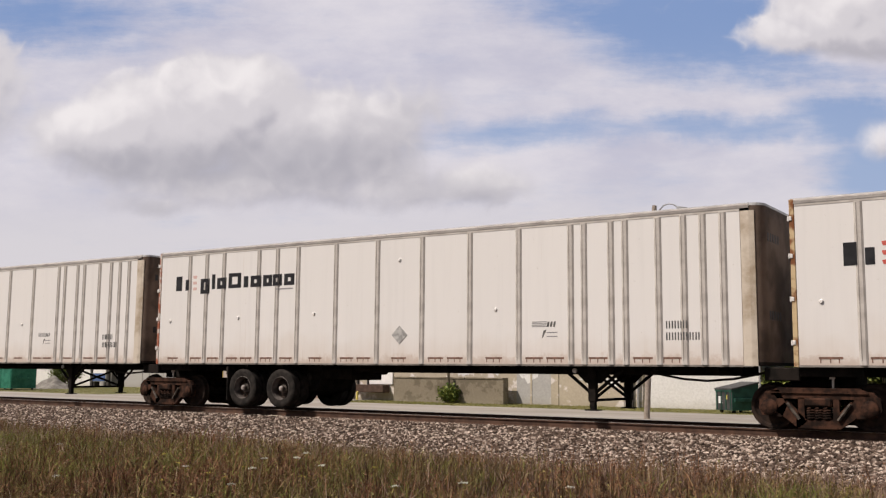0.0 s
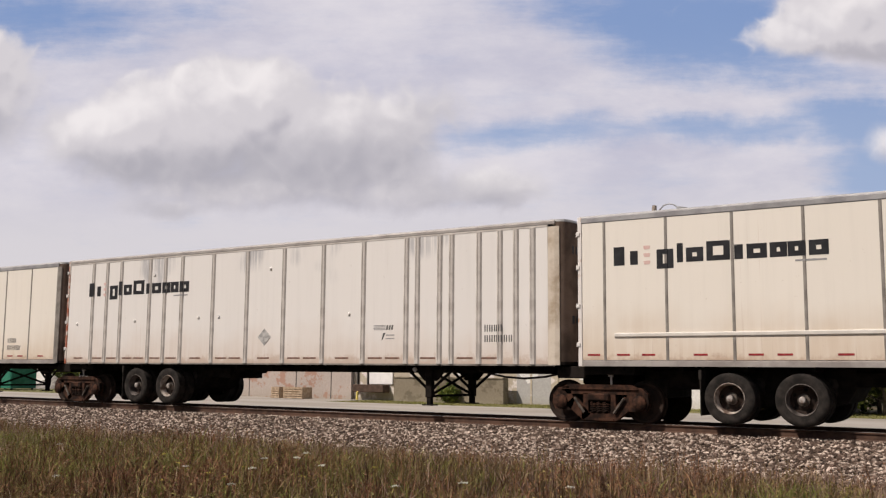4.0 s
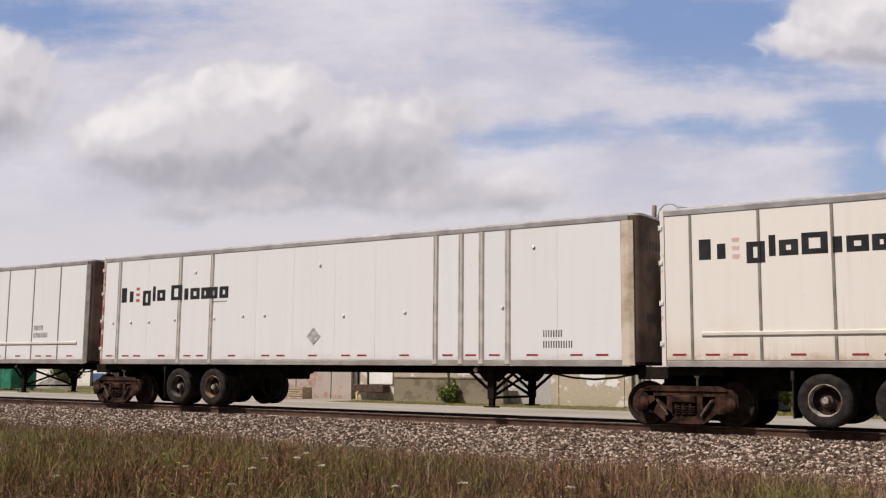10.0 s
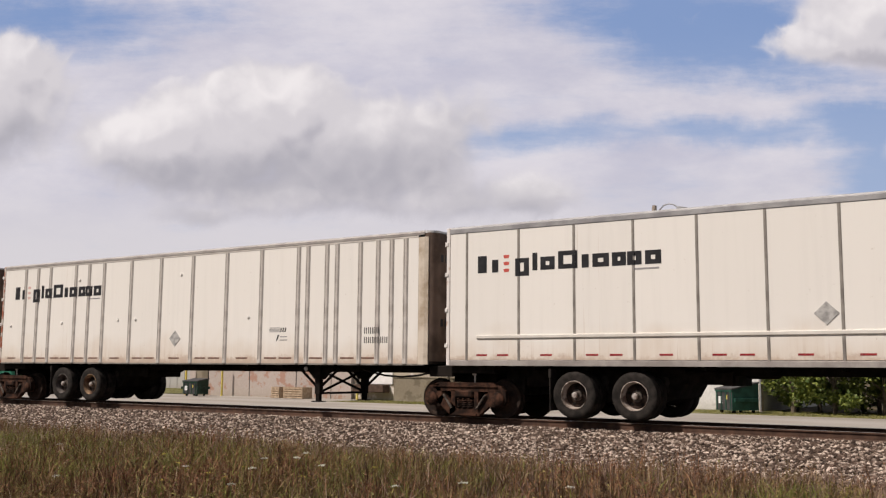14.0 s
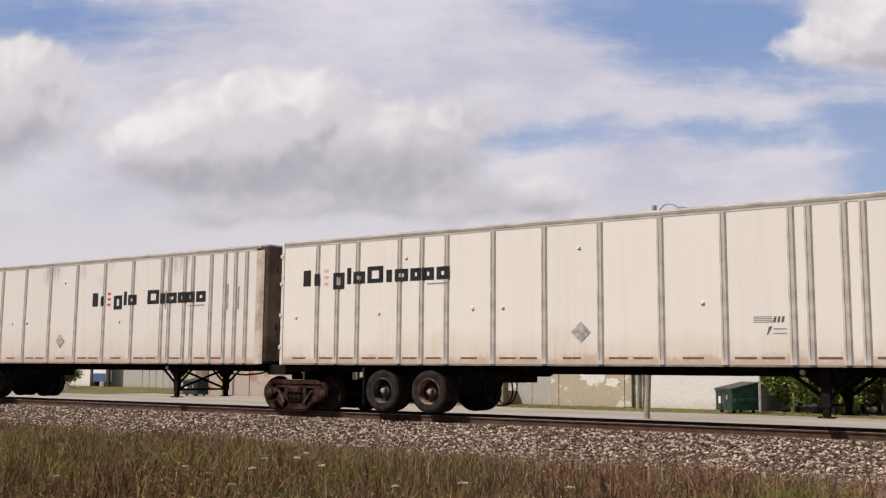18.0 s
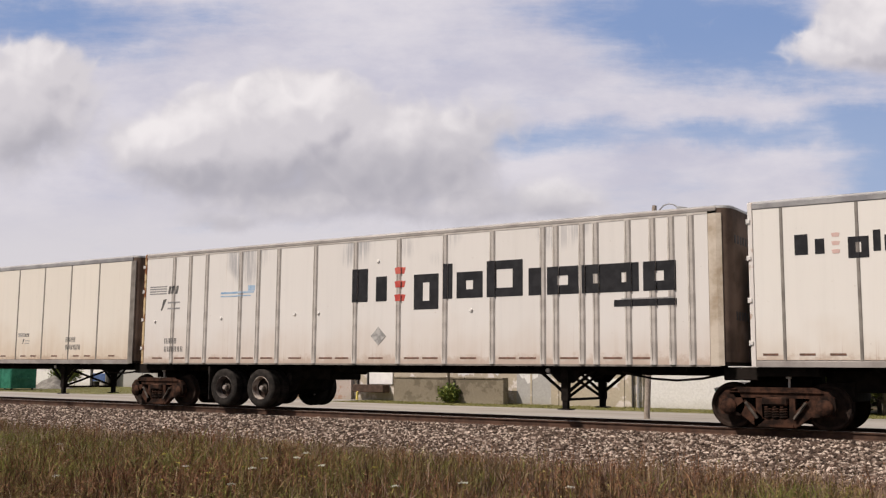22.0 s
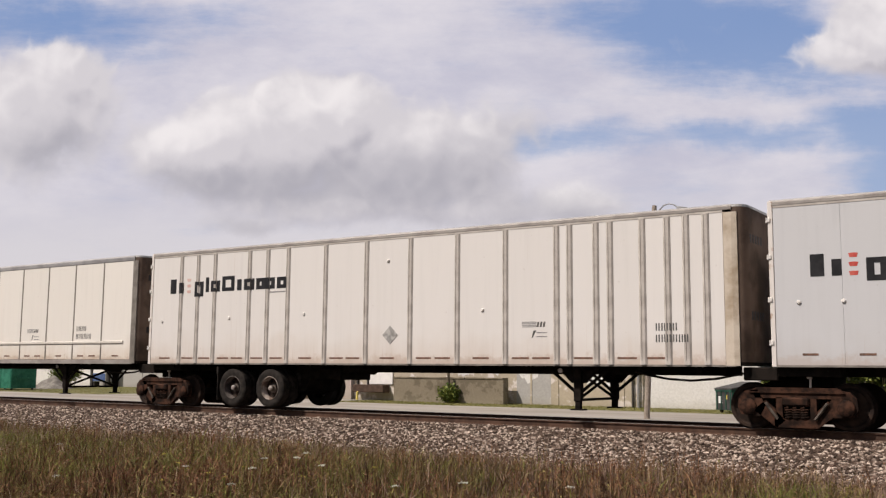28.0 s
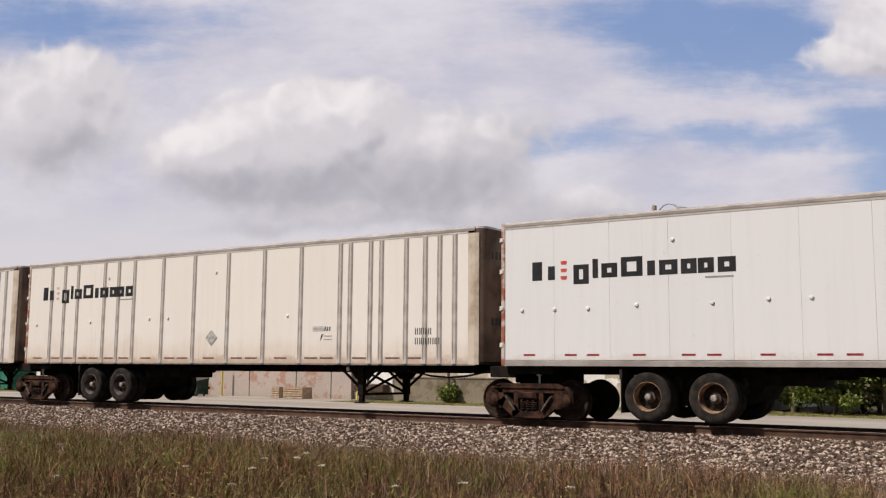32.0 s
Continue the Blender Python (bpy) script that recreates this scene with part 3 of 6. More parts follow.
def decal(tr, name, polys, mat, label="", thick=0.003):
    """Paint on the side: thin pieces that step out over the side posts."""
    sh = Shape()
    xs_all = [p[0] for poly in polys for p in poly]
    shift = SPREAD_NOW[0] * math.sin(math.pi * (min(xs_all) + max(xs_all)) / 32)
    for poly in polys:
        rest = [(x * SPREAD_NOW[1] + SPREAD_NOW[2] + shift, z) for x, z in poly]
        for x0, x1, depth in POST_SPANS:
            if len(rest) < 3 or x1 < min(p[0] for p in rest) or x0 > max(p[0] for p in rest):
                continue
            before = clipped(rest, x0, True)
            over = clipped(clipped(rest, x0, False), x1, True)
            rest = clipped(rest, x1, False)
            if len(before) > 2:
                sh.prism(before, NEAR - thick, NEAR + 0.001)
            if len(over) > 2:
                sh.prism(over, NEAR - depth - 0.004, NEAR - depth + 0.004)
        if len(rest) > 2:
            sh.prism(rest, NEAR - thick, NEAR + 0.001)
    return part(name, sh, M[mat], tr, label)


def bar(x0, x1, z0, z1):
    return [(x0, z0), (x1, z0), (x1, z1), (x0, z1)]


# word mark of plain bars and box rings: (start, width, foot, top, solid or not) in letter heights
BARS = ((0.12, 0.46, 0.0, 1.0, True), (0.82, 0.32, 0.0, 0.74, True), (1.92, 0.68, -0.28, 0.74, False), (2.74, 0.24, 0.0, 1.0, True), (3.10, 0.68, 0.0, 0.74, False), (3.90, 0.90, 0.0, 1.0, False),
        (4.96, 0.32, 0.0, 0.74, True), (5.42, 0.74, 0.0, 0.74, False), (6.26, 0.62, 0.0, 0.74, False), (6.90, 0.62, 0.0, 0.74, False), (7.64, 0.68, 0.0, 0.74, False))


def box_ring(a, b, c, d, w):
    return [bar(a, a + w, c, d), bar(b - w, b, c, d), bar(a + w, b - w, d - w * 0.8, d), bar(a + w, b - w, c, c + w * 0.8)]


def word_mark(tr, x0, width, z, height, crown, split=0.0):
    """Brand wording as plain black bars and box rings with three small coloured crests."""
    unit = (width - split) / 8.32
    for s, w, lo, hi, solid in BARS:
        a = x0 + s * unit + (split if s > 3.5 else 0.0)
        e = a + w * unit
        c, d = z + lo * height, z + hi * height
        decal(tr, "wording_bar", [bar(a, e, c, d)] if solid else box_ring(a, e, c, d, 0.25 * unit), "ink")
    for i in range(3):
        cx, cz, r = x0 + 1.52 * unit, z + (0.08 + 0.40 * i) * height, 0.13 * height
        crest = [(cx - r * 1.1, cz - r * 0.7), (cx + r * 1.1, cz - r * 0.7), (cx + r * 1.5, cz + r * 0.7), (cx, cz + r * 0.85), (cx - r * 1.5, cz + r * 0.7)]
        decal(tr, "emblem", [crest], crown)
    decal(tr, "wording_bar", [bar(x0 + width * 0.86, x0 + width * 0.99, z - 0.16 * height - 0.04, z - 0.16 * height - 0.005)], "ink_grey")


def code_bars(tr, x, z, mat="ink_soft", n=(4, 6), size=0.13):
    """Two rows of plain thin bars for the running number."""
    for row, count in enumerate(n):
        low = z - row * size * 1.75
        for i in range(count):
            x0 = x + i * size * 0.92
            decal(tr, "number_bar", [bar(x0, x0 + size * 0.20, low, low + size * 1.15), bar(x0 + size * 0.42, x0 + size * 0.62, low, low + size * 1.15)], mat)


def road_name(tr, x, z, size=0.55, mat="ink_grey", dark="ink_soft"):
    """Owner's mark: thin stripes, a dark block and a small slanted figure."""
    decal(tr, "stripe", [bar(x, x + size * 0.62, z + i * size * 0.06, z + i * size * 0.06 + size * 0.032) for i in range(4)], mat)
    decal(tr, "mark_block", [[(x + size * (0.64 + 0.13 * i), z), (x + size * (0.72 + 0.13 * i), z), (x + size * (0.76 + 0.13 * i), z + size * 0.2), (x + size * (0.68 + 0.13 * i), z + size * 0.2)] for i in range(3)], dark)
    decal(tr, "mark_block", [[(x + size * 0.42, z - size * 0.42), (x + size * 0.46, z - size * 0.42), (x + size * 0.62, z - size * 0.12), (x + size * 0.50, z - size * 0.14)]], dark)
    decal(tr, "stripe", [bar(x + size * 0.64, x + size * 1.08, z - size * (0.24 + 0.15 * i), z - size * (0.20 + 0.15 * i)) for i in range(2)], mat)


def diamond(tr, x, z, r=0.215, mat="placard"):
    decal(tr, "placard", [[(x - r, z), (x, z - r), (x + r, z), (x, z + r)]], mat, "grey diamond-shaped placard holder", 0.010)


SPREAD = {1: 0.26, 2: 0.18, 5: 0.14, 6: 0.22, 8: 0.24, 10: 0.26, 12: 0.14, 14: 0.2, 16: 0.22, 18: 0.12, 20: 0.26, 22: 0.26}   # wider fitting of posts and markings amidships
GEAR_AT = {1: 0.09, 2: 0.06, 14: 0.08, 16: 0.04, 20: 0.06, 3: -0.12, 5: -0.02, 6: 0.15, 7: -0.20, 8: 0.10, 9: -0.07, 10: -0.08, 12: -0.12, 15: -0.08, 17: -0.27, 21: -0.76, 22: 0.09}   # where the sliding axles are locked


def trailer(style, paint, words, frame="rust_red", rims=("rim_grey", "rim_grey"), first=0.52, tilt=0):
    """A box trailer riding on rail bogies, its rear at x = 0 and its nose at x = LEN."""
    names = {"A": "white box trailer with wide aluminium side posts on rail bogies", "B": "cream box trailer with thin dark panel joints on rail bogies",
             "C": "cream box trailer with a long rub rail on rail bogies", "D": "white box trailer with few side posts on rail bogies", "E": "smooth white box trailer with faint seams on rail bogies"}
    if paint == "grey":
        names[style] = "faded grey-white box trailer with patched upper panels on rail bogies"
    elif paint == "worn":
        names[style] = "worn white box trailer with grey streaks high on its side"
    elif paint == "beige":
        names[style] = names[style].replace("white", "dusty beige").replace("cream", "dusty beige")
    tr = thing("box_trailer", names[style], "trailer", "trailers of the train")
    dark_sill = style == "A" or paint == "grey"
    posts = {"A": POSTS_A, "B": posts_b(first), "C": posts_b(first), "D": POSTS_D, "E": ()}[style]
    wide = SPREAD.get(tilt, 0.08 if style == "A" else 0.0)
    if style in "AD":
        posts = tuple(p + wide * math.sin(math.pi * p / LEN) for p in posts)
    part("roof", ME["roof"], None, tr)
    part("floor", ME["floor"], None, tr)
    part("far_side_wall", ME["far_wall"], None, tr)
    part("nose", ME["nose"], None, tr, "brown front wall with rounded corners, toned darker for shade")
    for s in (0, 1):
        part("rear_door", ME["rear_door"], None, tr, at=pose(0, 0, 0) if s else pose(0, -HALF + 0.09, 0))
    part("top_rail", ME["top_rail" if style in "AE" else "top_rail_pale"], None, tr, "grey aluminium roof edge")
    if style in "AE":
        part("header_strip", Shape().box(0.075, LEN - R - 0.17, NEAR - 0.006, NEAR + 0.03, RAIL_LO + 0.001, RAIL_LO + 0.049), M["alu"], tr)
    part("bottom_rail", ME["sill_dark" if dark_sill else "sill"], None, tr, "grey aluminium sill")
    part("nose_corner_post", ME["cap_b" if style in "BC" else "cap_a"], None, tr)
    rear = part("rear_frame_post", ME["rear_frame_" + frame], None, tr, {"rust": "yellow and rust-stained door frame post", "rust_red": "rusty red door frame post", "frame_white": "white door frame post flecked with rust"}[frame])
    for z in (1.6, 2.4, 3.2, 3.9):
        part("hinge", ME["hinge"], None, rear, at=pose(0, 0, z))
    low = SILL + 0.036 if dark_sill else PANEL_LO + 0.011
    # side panels between the posts
    if style in "AD":
        edges = (0.075,) + posts + (LEN - R - 0.17,)
        if style == "D":
            edges = tuple(sorted(set((0.075, 1.98, 6.22, 7.52, 8.89, 10.14, 15.0, LEN - R - 0.17) + posts)))
    elif style == "E":
        edges = (0.075,) + tuple(1.271 * i for i in range(1, 13)) + (LEN - R - 0.17,)
    else:
        edges = (0.075,) + posts + (LEN - R - 0.06,)
    for a, b in zip(edges[:-1], edges[1:]):
        part("side_panel", Shape().box(a + 0.0015, b - 0.0015, NEAR, NEAR + 0.035, low, RAIL_LO, 0.0012), M[paint], tr)
    half_post, depth_post = (0.030, 0.010) if style in "BC" else (0.076, 0.028)
    for x in posts:
        key = "post_b" if style in "BC" else "post_a"
        p = part("side_post", ME[key], None, tr, at=pose(x, 0, 0))
        if key == "post_a":
            part("post_groove", ME["post_a_mid"], None, p)
    if style == "C":
        part("rub_rail", ME["rub_rail"], None, tr, "long rounded rub rail")
    # reflector strips
    tape = "reflector" if style in "BCDE" and (paint == "clean" or tilt in (3, 5, 7, 10, 12)) else "reflector_dark"
    half, z_tape = (0.14, 1.365) if style in "BCDE" else (0.21, 1.30)
    tape_shape = Shape().box(-half, half, NEAR - 0.004, NEAR + 0.004, z_tape, z_tape + 0.04)
    if tilt in (0, 1):
        for q in (-0.19, -0.02, 0.13):
            tape_shape.box(q, q + 0.022, NEAR - 0.003, NEAR + 0.004, z_tape - 0.07, z_tape)
    tape_mesh = tape_shape.mesh("reflector_strip", M[tape])
    for i, (a, b) in enumerate(zip(edges[:-1], edges[1:])):
        if b - a > 0.9:
            for q in ((0.3, 0.7) if i % 2 else (0.5,)):
                part("reflector_strip", tape_mesh, None, tr, at=pose(a + (b - a) * q, 0, 0))
        elif b - a > 0.45:
            part("reflector_strip", tape_mesh, None, tr, at=pose((a + b) / 2, 0, 0))
    if style in "ADE":
        for i in range(9 if style == "A" else 14):
            x = 0.5 + (i * 2.63) % 15.0
            if min([abs(x - p) for p in posts] + [1]) > 0.12:
                part("rivet_patch", ME["vent"], None, tr, at=pose(x, NEAR - 0.001, (3.62 if i % 4 == 3 else 2.34) + 0.04 * (i % 3)))
    POST_SPANS[:] = [(x - half_post, x + half_post, depth_post) for x in posts]
    SPREAD_NOW[:] = (wide, 1.030, 0.05) if style in "BC" else (wide, ALONG, 0.0)
    words(tr)
    # running gear
    gear = GEAR_AT.get(tilt, 0.0)
    for y in (-0.48, 0.48):
        part("main_beam", ME["main_beam"], None, tr, at=pose(0, y, 0))
    for i in range(13):
        part("crossmember", ME["crossmember"], None, tr, at=pose(0.9 + i * 1.25, 0, 0))
    part("rear_underframe", ME["rear_sill"], None, tr)
    part("suspension_slider", ME["slider"], None, tr, at=pose(gear, 0, 0))
    part("axle_body", ME["axle_body"], None, tr, at=pose(gear, 0, 0))
    if style in "BC":
        part("rear_gear_box", ME["rear_gear"], None, tr)
    for i, x in enumerate((3.215 + gear, 4.55 + gear)):
        part("axle", ME["axle"], None, tr, at=pose(x, 0, 0.555))
        for s in (-1, 1):
            wheel = part("wheel", ME["tyre"], None, tr, at=pose(x, s * 1.12, 0.555, 0, 17 * i + 40 * tilt, 0) if s < 0 else pose(x, s * 1.12, 0.555, 0, 0, 180))
            part("inner_tyre", ME["tyre"], None, wheel, at=pose(0, 0.33, 0))
            part("rim", ME[rims[i]], None, wheel, {"rim_white": "chalky white steel rim", "rim_rust": "rust-brown steel rim", "rim_grey": "dull grey steel rim"}[rims[i]])
            part("hub", ME["wheel_hub"], None, wheel)
            part("hub_cap", ME["hub_cap"], None, wheel, "pale dusty hub cap")
            part("wheel_disc", ME["wheel_disc"], None, wheel)
            for q in range(5 if s < 0 else 0):
                part("hand_hole", ME["hand_hole"], None, wheel, at=pose(0.195 * math.cos(q * 1.2566), 0.045, 0.195 * math.sin(q * 1.2566)))
            part("brake_drum", ME["brake_drum"], None, tr, at=pose(x, s * 0.62, 0.555))
            part("hanger_bracket", ME["hanger"], None, tr, at=pose(x - 0.55, s * 0.55, 0))
            part("air_spring", ME["air_bag"], None, tr, at=pose(x + 0.42, s * 0.5, 0))
    part("mud_flap", ME["mud_flap"], None, tr, at=pose(2.66 + gear, -0.95, 0))
    part("mud_flap", ME["mud_flap"], None, tr, at=pose(2.66 + gear, 0.95, 0))
    part("air_tank", ME["air_tank"], None, tr, at=pose(6.67, 0.1, 1.02))
    for s in (-1, 1):
        leg = part("landing_leg", ME["leg"], None, tr, at=pose(13.17, s * 0.92, 0))
        part("sand_shoe", ME["foot"], None, leg)
        part("leg_brace", ME["brace_x"], None, leg)
        part("leg_brace", ME["brace_x"], None, leg, at=pose(0, 0, 0, 0, 0, 180))
        part("leg_gusset", ME["gusset"], None, leg, at=pose(0, -0.03 * s, 0))
        part("reflector_disc", ME["lens"], None, leg, at=pose(-0.40, -0.06, 1.06))
        part("cross_brace", ME["brace_y"], None, tr, at=pose(13.17, 0, 0) if s > 0 else pose(13.17, 0, 0, 0, 0, 180))
    part("leg_shaft", ME["bar_y"], None, tr, at=pose(13.17, 0, 0))
    part("air_hose", ME["air_hose"], None, tr, at=pose(14.33, -0.62, 1.05))
    if tilt in (2, 6, 8, 13, 17):
        part("hose_loop", ME["hose_loop"], None, tr, at=pose(5.99 + gear, -0.5, 1.02))
        part("hose_loop", ME["hose_loop"], None, tr, at=pose(6.15 + gear, -0.4, 1.04, 0, 0, 160))
    for row in range(2):
        for q in range(5):
            part("nose_bar", Shape().box(LEN - 0.002, LEN + 0.004, -1.0 + q * 0.17, -0.9 + q * 0.17, 3.55 - row * 1.5, 3.72 - row * 1.5), M["ink"], tr)
    return tr


def standard(z=3.17, height=0.40, crown="ink_pink", x0=0.56, width=4.12, diam=7.82, diam_z=1.86, mark=11.25, mark_z=1.98, code=14.25, code_z=1.90, split=0.0):
    def words(tr):
        word_mark(tr, x0, width, z, height, crown, split)
        diamond(tr, diam, diam_z)
        if mark:
            road_name(tr, mark, mark_z)
        code_bars(tr, code, code_z)
    return words


def owner_words(tr):
    road_name(tr, 0.12, 3.08, 1.10)
    code_bars(tr, 0.80, 1.70, "ink_grey")
    word_mark(tr, 9.11, 4.80, 2.84, 0.40, "ink_red", split=0.40)
    diamond(tr, 7.76, 1.84)
    decal(tr, "plate_bar", [bar(12.3, 12.36, 2.7, 3.2)], "alu_dark")
    decal(tr, "plate_bar", [bar(14.72, 14.78, 2.6, 3.3)], "ink_grey")
    decal(tr, "plate_bar", [bar(15.12, 15.18, 2.6, 3.2)], "ink_grey")


def large_words(tr):
    road_name(tr, 0.20, 3.10, 1.10)
    code_bars(tr, 0.85, 1.72)
    for z0, z1, x1 in ((3.02, 3.07, 4.0), (2.94, 2.97, 3.9)):
        decal(tr, "stripe", [bar(2.83, x1, z0, z1)], "ink_blue")
    decal(tr, "stripe", [bar(3.78, 4.02, 3.08, 3.22)], "ink_blue")
    word_mark(tr, 6.98, 8.13, 2.66, 0.80, "ink_red")
    decal(tr, "wording_bar", [bar(13.82, 15.1, 2.36, 2.50)], "ink")
    diamond(tr, 7.87, 1.84)


def smooth_words(tr):
    word_mark(tr, 0.63, 4.56, 2.80, 0.41, "ink_red", split=0.28)
    code_bars(tr, 13.2, 1.85, "ink_grey")
    code_bars(tr, 15.0, 1.85, "ink_grey", n=(2,))
    diamond(tr, 11.4, 1.84, 0.2, "clean")
    decal(tr, "patch_plate", [bar(9.9, 11.1, 1.55, 2.05)], "ink_grey", "grey repair patch")
    decal(tr, "patch_plate", [bar(9.4, 9.75, 2.75, 3.0)], "clean", "white repair patch")


b_words = standard(z=3.21, height=0.38, x0=0.70, width=4.20, diam=7.92, mark=11.25, code=13.63, code_z=1.80)
b_late = standard(z=3.18, height=0.38, x0=0.80, width=4.00, diam=7.57, mark=10.85, code=13.22, code_z=1.80)
c_words = standard(z=3.20, height=0.38, x0=0.66, width=4.16, diam=7.88, diam_z=2.14, mark=11.22, mark_z=2.10, code=13.62, code_z=2.12)
c_far = standard(z=3.22, height=0.40, x0=0.64, width=4.16, diam=7.88, diam_z=2.14, mark=11.22, mark_z=2.12, code=13.95, code_z=2.15)
c_red = standard(z=3.22, height=0.38, x0=0.66, width=4.16, diam=7.88, diam_z=2.14, mark=11.22, mark_z=2.10, code=13.62, code_z=2.12, crown="ink_red")
c_late = standard(z=3.20, height=0.38, x0=0.64, width=4.08, diam=7.69, diam_z=2.13, mark=11.0, mark_z=2.10, code=13.38, code_z=2.10, crown="ink_red")
e_words = standard(z=2.97, height=0.40, x0=0.62, width=4.14, diam=7.85, mark=11.27, mark_z=2.04, code=14.94, code_z=2.16, crown="ink_red")
d_words = standard(z=2.92, height=0.42, x0=0.70, width=4.10, diam=7.66, mark=0, code=13.98, code_z=1.76, split=0.15, crown="ink_red")
a_words = standard()
a_low = standard(z=2.91, x0=0.65, width=4.10, diam=7.94, mark=11.36, code=14.40, code_z=1.86)
a_mid = standard(z=3.0, x0=0.64, width=4.12, diam=7.88, mark=11.30, code=14.37, code_z=1.86)
a_wide = standard(z=3.11, x0=0.62, width=4.25, diam=8.0, mark=11.45, code=14.40, code_z=1.86)
def two_placards(tr):
    c_white(tr)
    diamond(tr, 7.46, 2.17, 0.17, "fitting_grey")


c_white = standard(z=3.20, height=0.40, x0=0.70, width=4.14, diam=7.90, diam_z=2.15, mark=11.22, mark_z=2.12, code=13.62, code_z=2.18, crown="ink_pink")
a_late = standard(z=3.10, x0=0.66, width=4.10, diam=7.88, mark=11.34, code=14.37, code_z=1.86)
w, r_, g_ = "rim_white", "rim_rust", "rim_grey"
TRAIN = [  # style, paint, markings, rear frame, rims, first post
    ("A", "white", standard(z=2.97, height=0.42, crown="ink_red", x0=0.80), "rust", (w, w)), ("A", "white", a_words, "rust_red", (g_, g_)), ("A", "white", a_mid, "frame_white", (g_, w)),
    ("C", "beige", c_words, "frame_white", (w, g_), 0.50), ("A", "worn", standard(z=3.14, x0=0.89, width=4.17), "rust_red", (g_, w)), ("B", "beige", b_words, "frame_white", (w, g_)),
    ("A", "white", standard(x0=0.72), "rust_red", (g_, w)), ("C", "cream", c_far, "frame_white", (w, g_)), ("D", "clean", d_words, "rust_red", (g_, r_)),
    ("C", "clean", two_placards, "frame_white", (w, w), 0.58), ("C", "cream", c_late, "frame_white", (w, w), 0.44), ("A", "cream", a_words, "rust_red", (g_, r_)),
    ("C", "cream", c_red, "frame_white", (g_, w)), ("A", "cream", a_wide, "frame_white", (g_, r_)), ("A", "worn", owner_words, "rust_red", (w, g_)),
    ("B", "cream", b_words, "frame_white", (w, r_)), ("A", "worn", large_words, "rust", (g_, w)), ("B", "beige", b_late, "frame_white", (r_, r_), 0.40),
    ("A", "beige", a_low, "rust_red", (g_, g_)), ("E", "grey", smooth_words, "frame_white", (g_, r_)), ("A", "white", a_late, "frame_white", (g_, w)),
    ("C", "cream", c_words, "frame_white", (w, g_)), ("E", "clean", e_words, "rust_red", (r_, r_)), ("A", "cream", a_late, "rust_red", (g_, g_)), ("A", "white", a_words, "rust_red", (g_, g_))]
trailers = [trailer(*row, tilt=i) for i, row in enumerate(TRAIN)]

# ---- rail bogies ----
BASE, WR = 0.88, 0.42
WHEEL = [(0.10, -0.09), (0.16, -0.085), (0.17, -0.05), (0.33, -0.03), (0.36, -0.062), (0.405, -0.066), (0.42, -0.055), (0.425, 0.05), (0.455, 0.06), (0.452, 0.075), (0.40, 0.078), (0.16, 0.06), (0.10, 0.09)]
ME["wheelset"] = Shape().lathe([(0.0, -0.98), (0.075, -0.98), (0.085, -0.80), (0.085, 0.80), (0.075, 0.98), (0.0, 0.98)], (0, 0, 0), "y", 12).mesh("axle", M["wheel_steel"], True)
ME["rail_wheel"] = Shape().lathe(WHEEL + [WHEEL[0]], (0, 0, 0), "y", 32, False).mesh("rail_wheel", M["wheel_steel"], True)
sf = Shape()
arms = [[(-1.02, 0.27), (-1.08, 0.40), (-1.06, 0.58), (-0.94, 0.71), (-0.70, 0.74), (-0.56, 0.44), (-0.66, 0.24)], [(-0.84, 0.72), (-0.72, 0.78), (0.72, 0.78), (0.84, 0.72), (0.74, 0.58), (-0.74, 0.58)],
        [(-0.78, 0.36), (-0.56, 0.54), (-0.20, 0.18), (-0.36, 0.04)], [(-0.40, 0.07), (-0.40, 0.20), (0.40, 0.20), (0.40, 0.07), (0.30, 0.03), (-0.30, 0.03)], [(-0.36, 0.18), (-0.36, 0.60), (-0.25, 0.60), (-0.25, 0.18)]]
for poly in arms:
    sf.prism(poly, -0.07, 0.07)
    if poly is arms[0] or poly is arms[2] or poly is arms[4]:
        sf.prism([(-x, z) for x, z in poly[::-1]], -0.068, 0.068)
sf.box(-0.86, 0.86, -0.10, -0.068, 0.68, 0.70).box(-0.32, 0.32, -0.095, -0.065, 0.05, 0.09)
ME["side_frame"] = sf.mesh("side_frame", M["bogie"])
ME["bearing"] = Shape().lathe([(0.0, -0.15), (0.09, -0.145), (0.15, -0.11), (0.16, 0.06)], (0, 0, 0), "y", 14).box(-0.17, 0.17, -0.06, 0.06, 0.02, 0.2, 0.02).mesh("bearing_box", M["bogie"], True)
ME["spring"] = Shape().tube([(0.07 * math.cos(a), 0.07 * math.sin(a), 0.20 + a * 0.0072) for a in np.linspace(0, 30, 60)], 0.018, 5).mesh("spring", M["bogie"], True)
ME["bolster"] = Shape().box(-0.24, 0.24, -1.12, 1.12, 0.44, 0.60, 0.03).box(-0.30, 0.30, -0.5, 0.5, 0.60, 0.80, 0.03).mesh("bolster", M["bogie"])
ME["adapter"] = Shape().box(-0.62, 0.55, -0.55, 0.55, 0.78, 1.10, 0.02).box(-0.95, -0.3, -1.1, 1.1, 0.90, 1.150, 0.02).mesh("coupler_adapter", M["black"])
ME["brake_rod"] = Shape().rod((-0.62, 0, 0.22), (0.62, 0, 0.30), 0.022, 6).mesh("brake_rod", M["bogie"])
ME["brake_shoe"] = Shape().prism([(-0.05, 0.30), (0.04, 0.26), (0.06, 0.52), (-0.02, 0.58)], -0.06, 0.06).mesh("brake_shoe", M["bogie"])
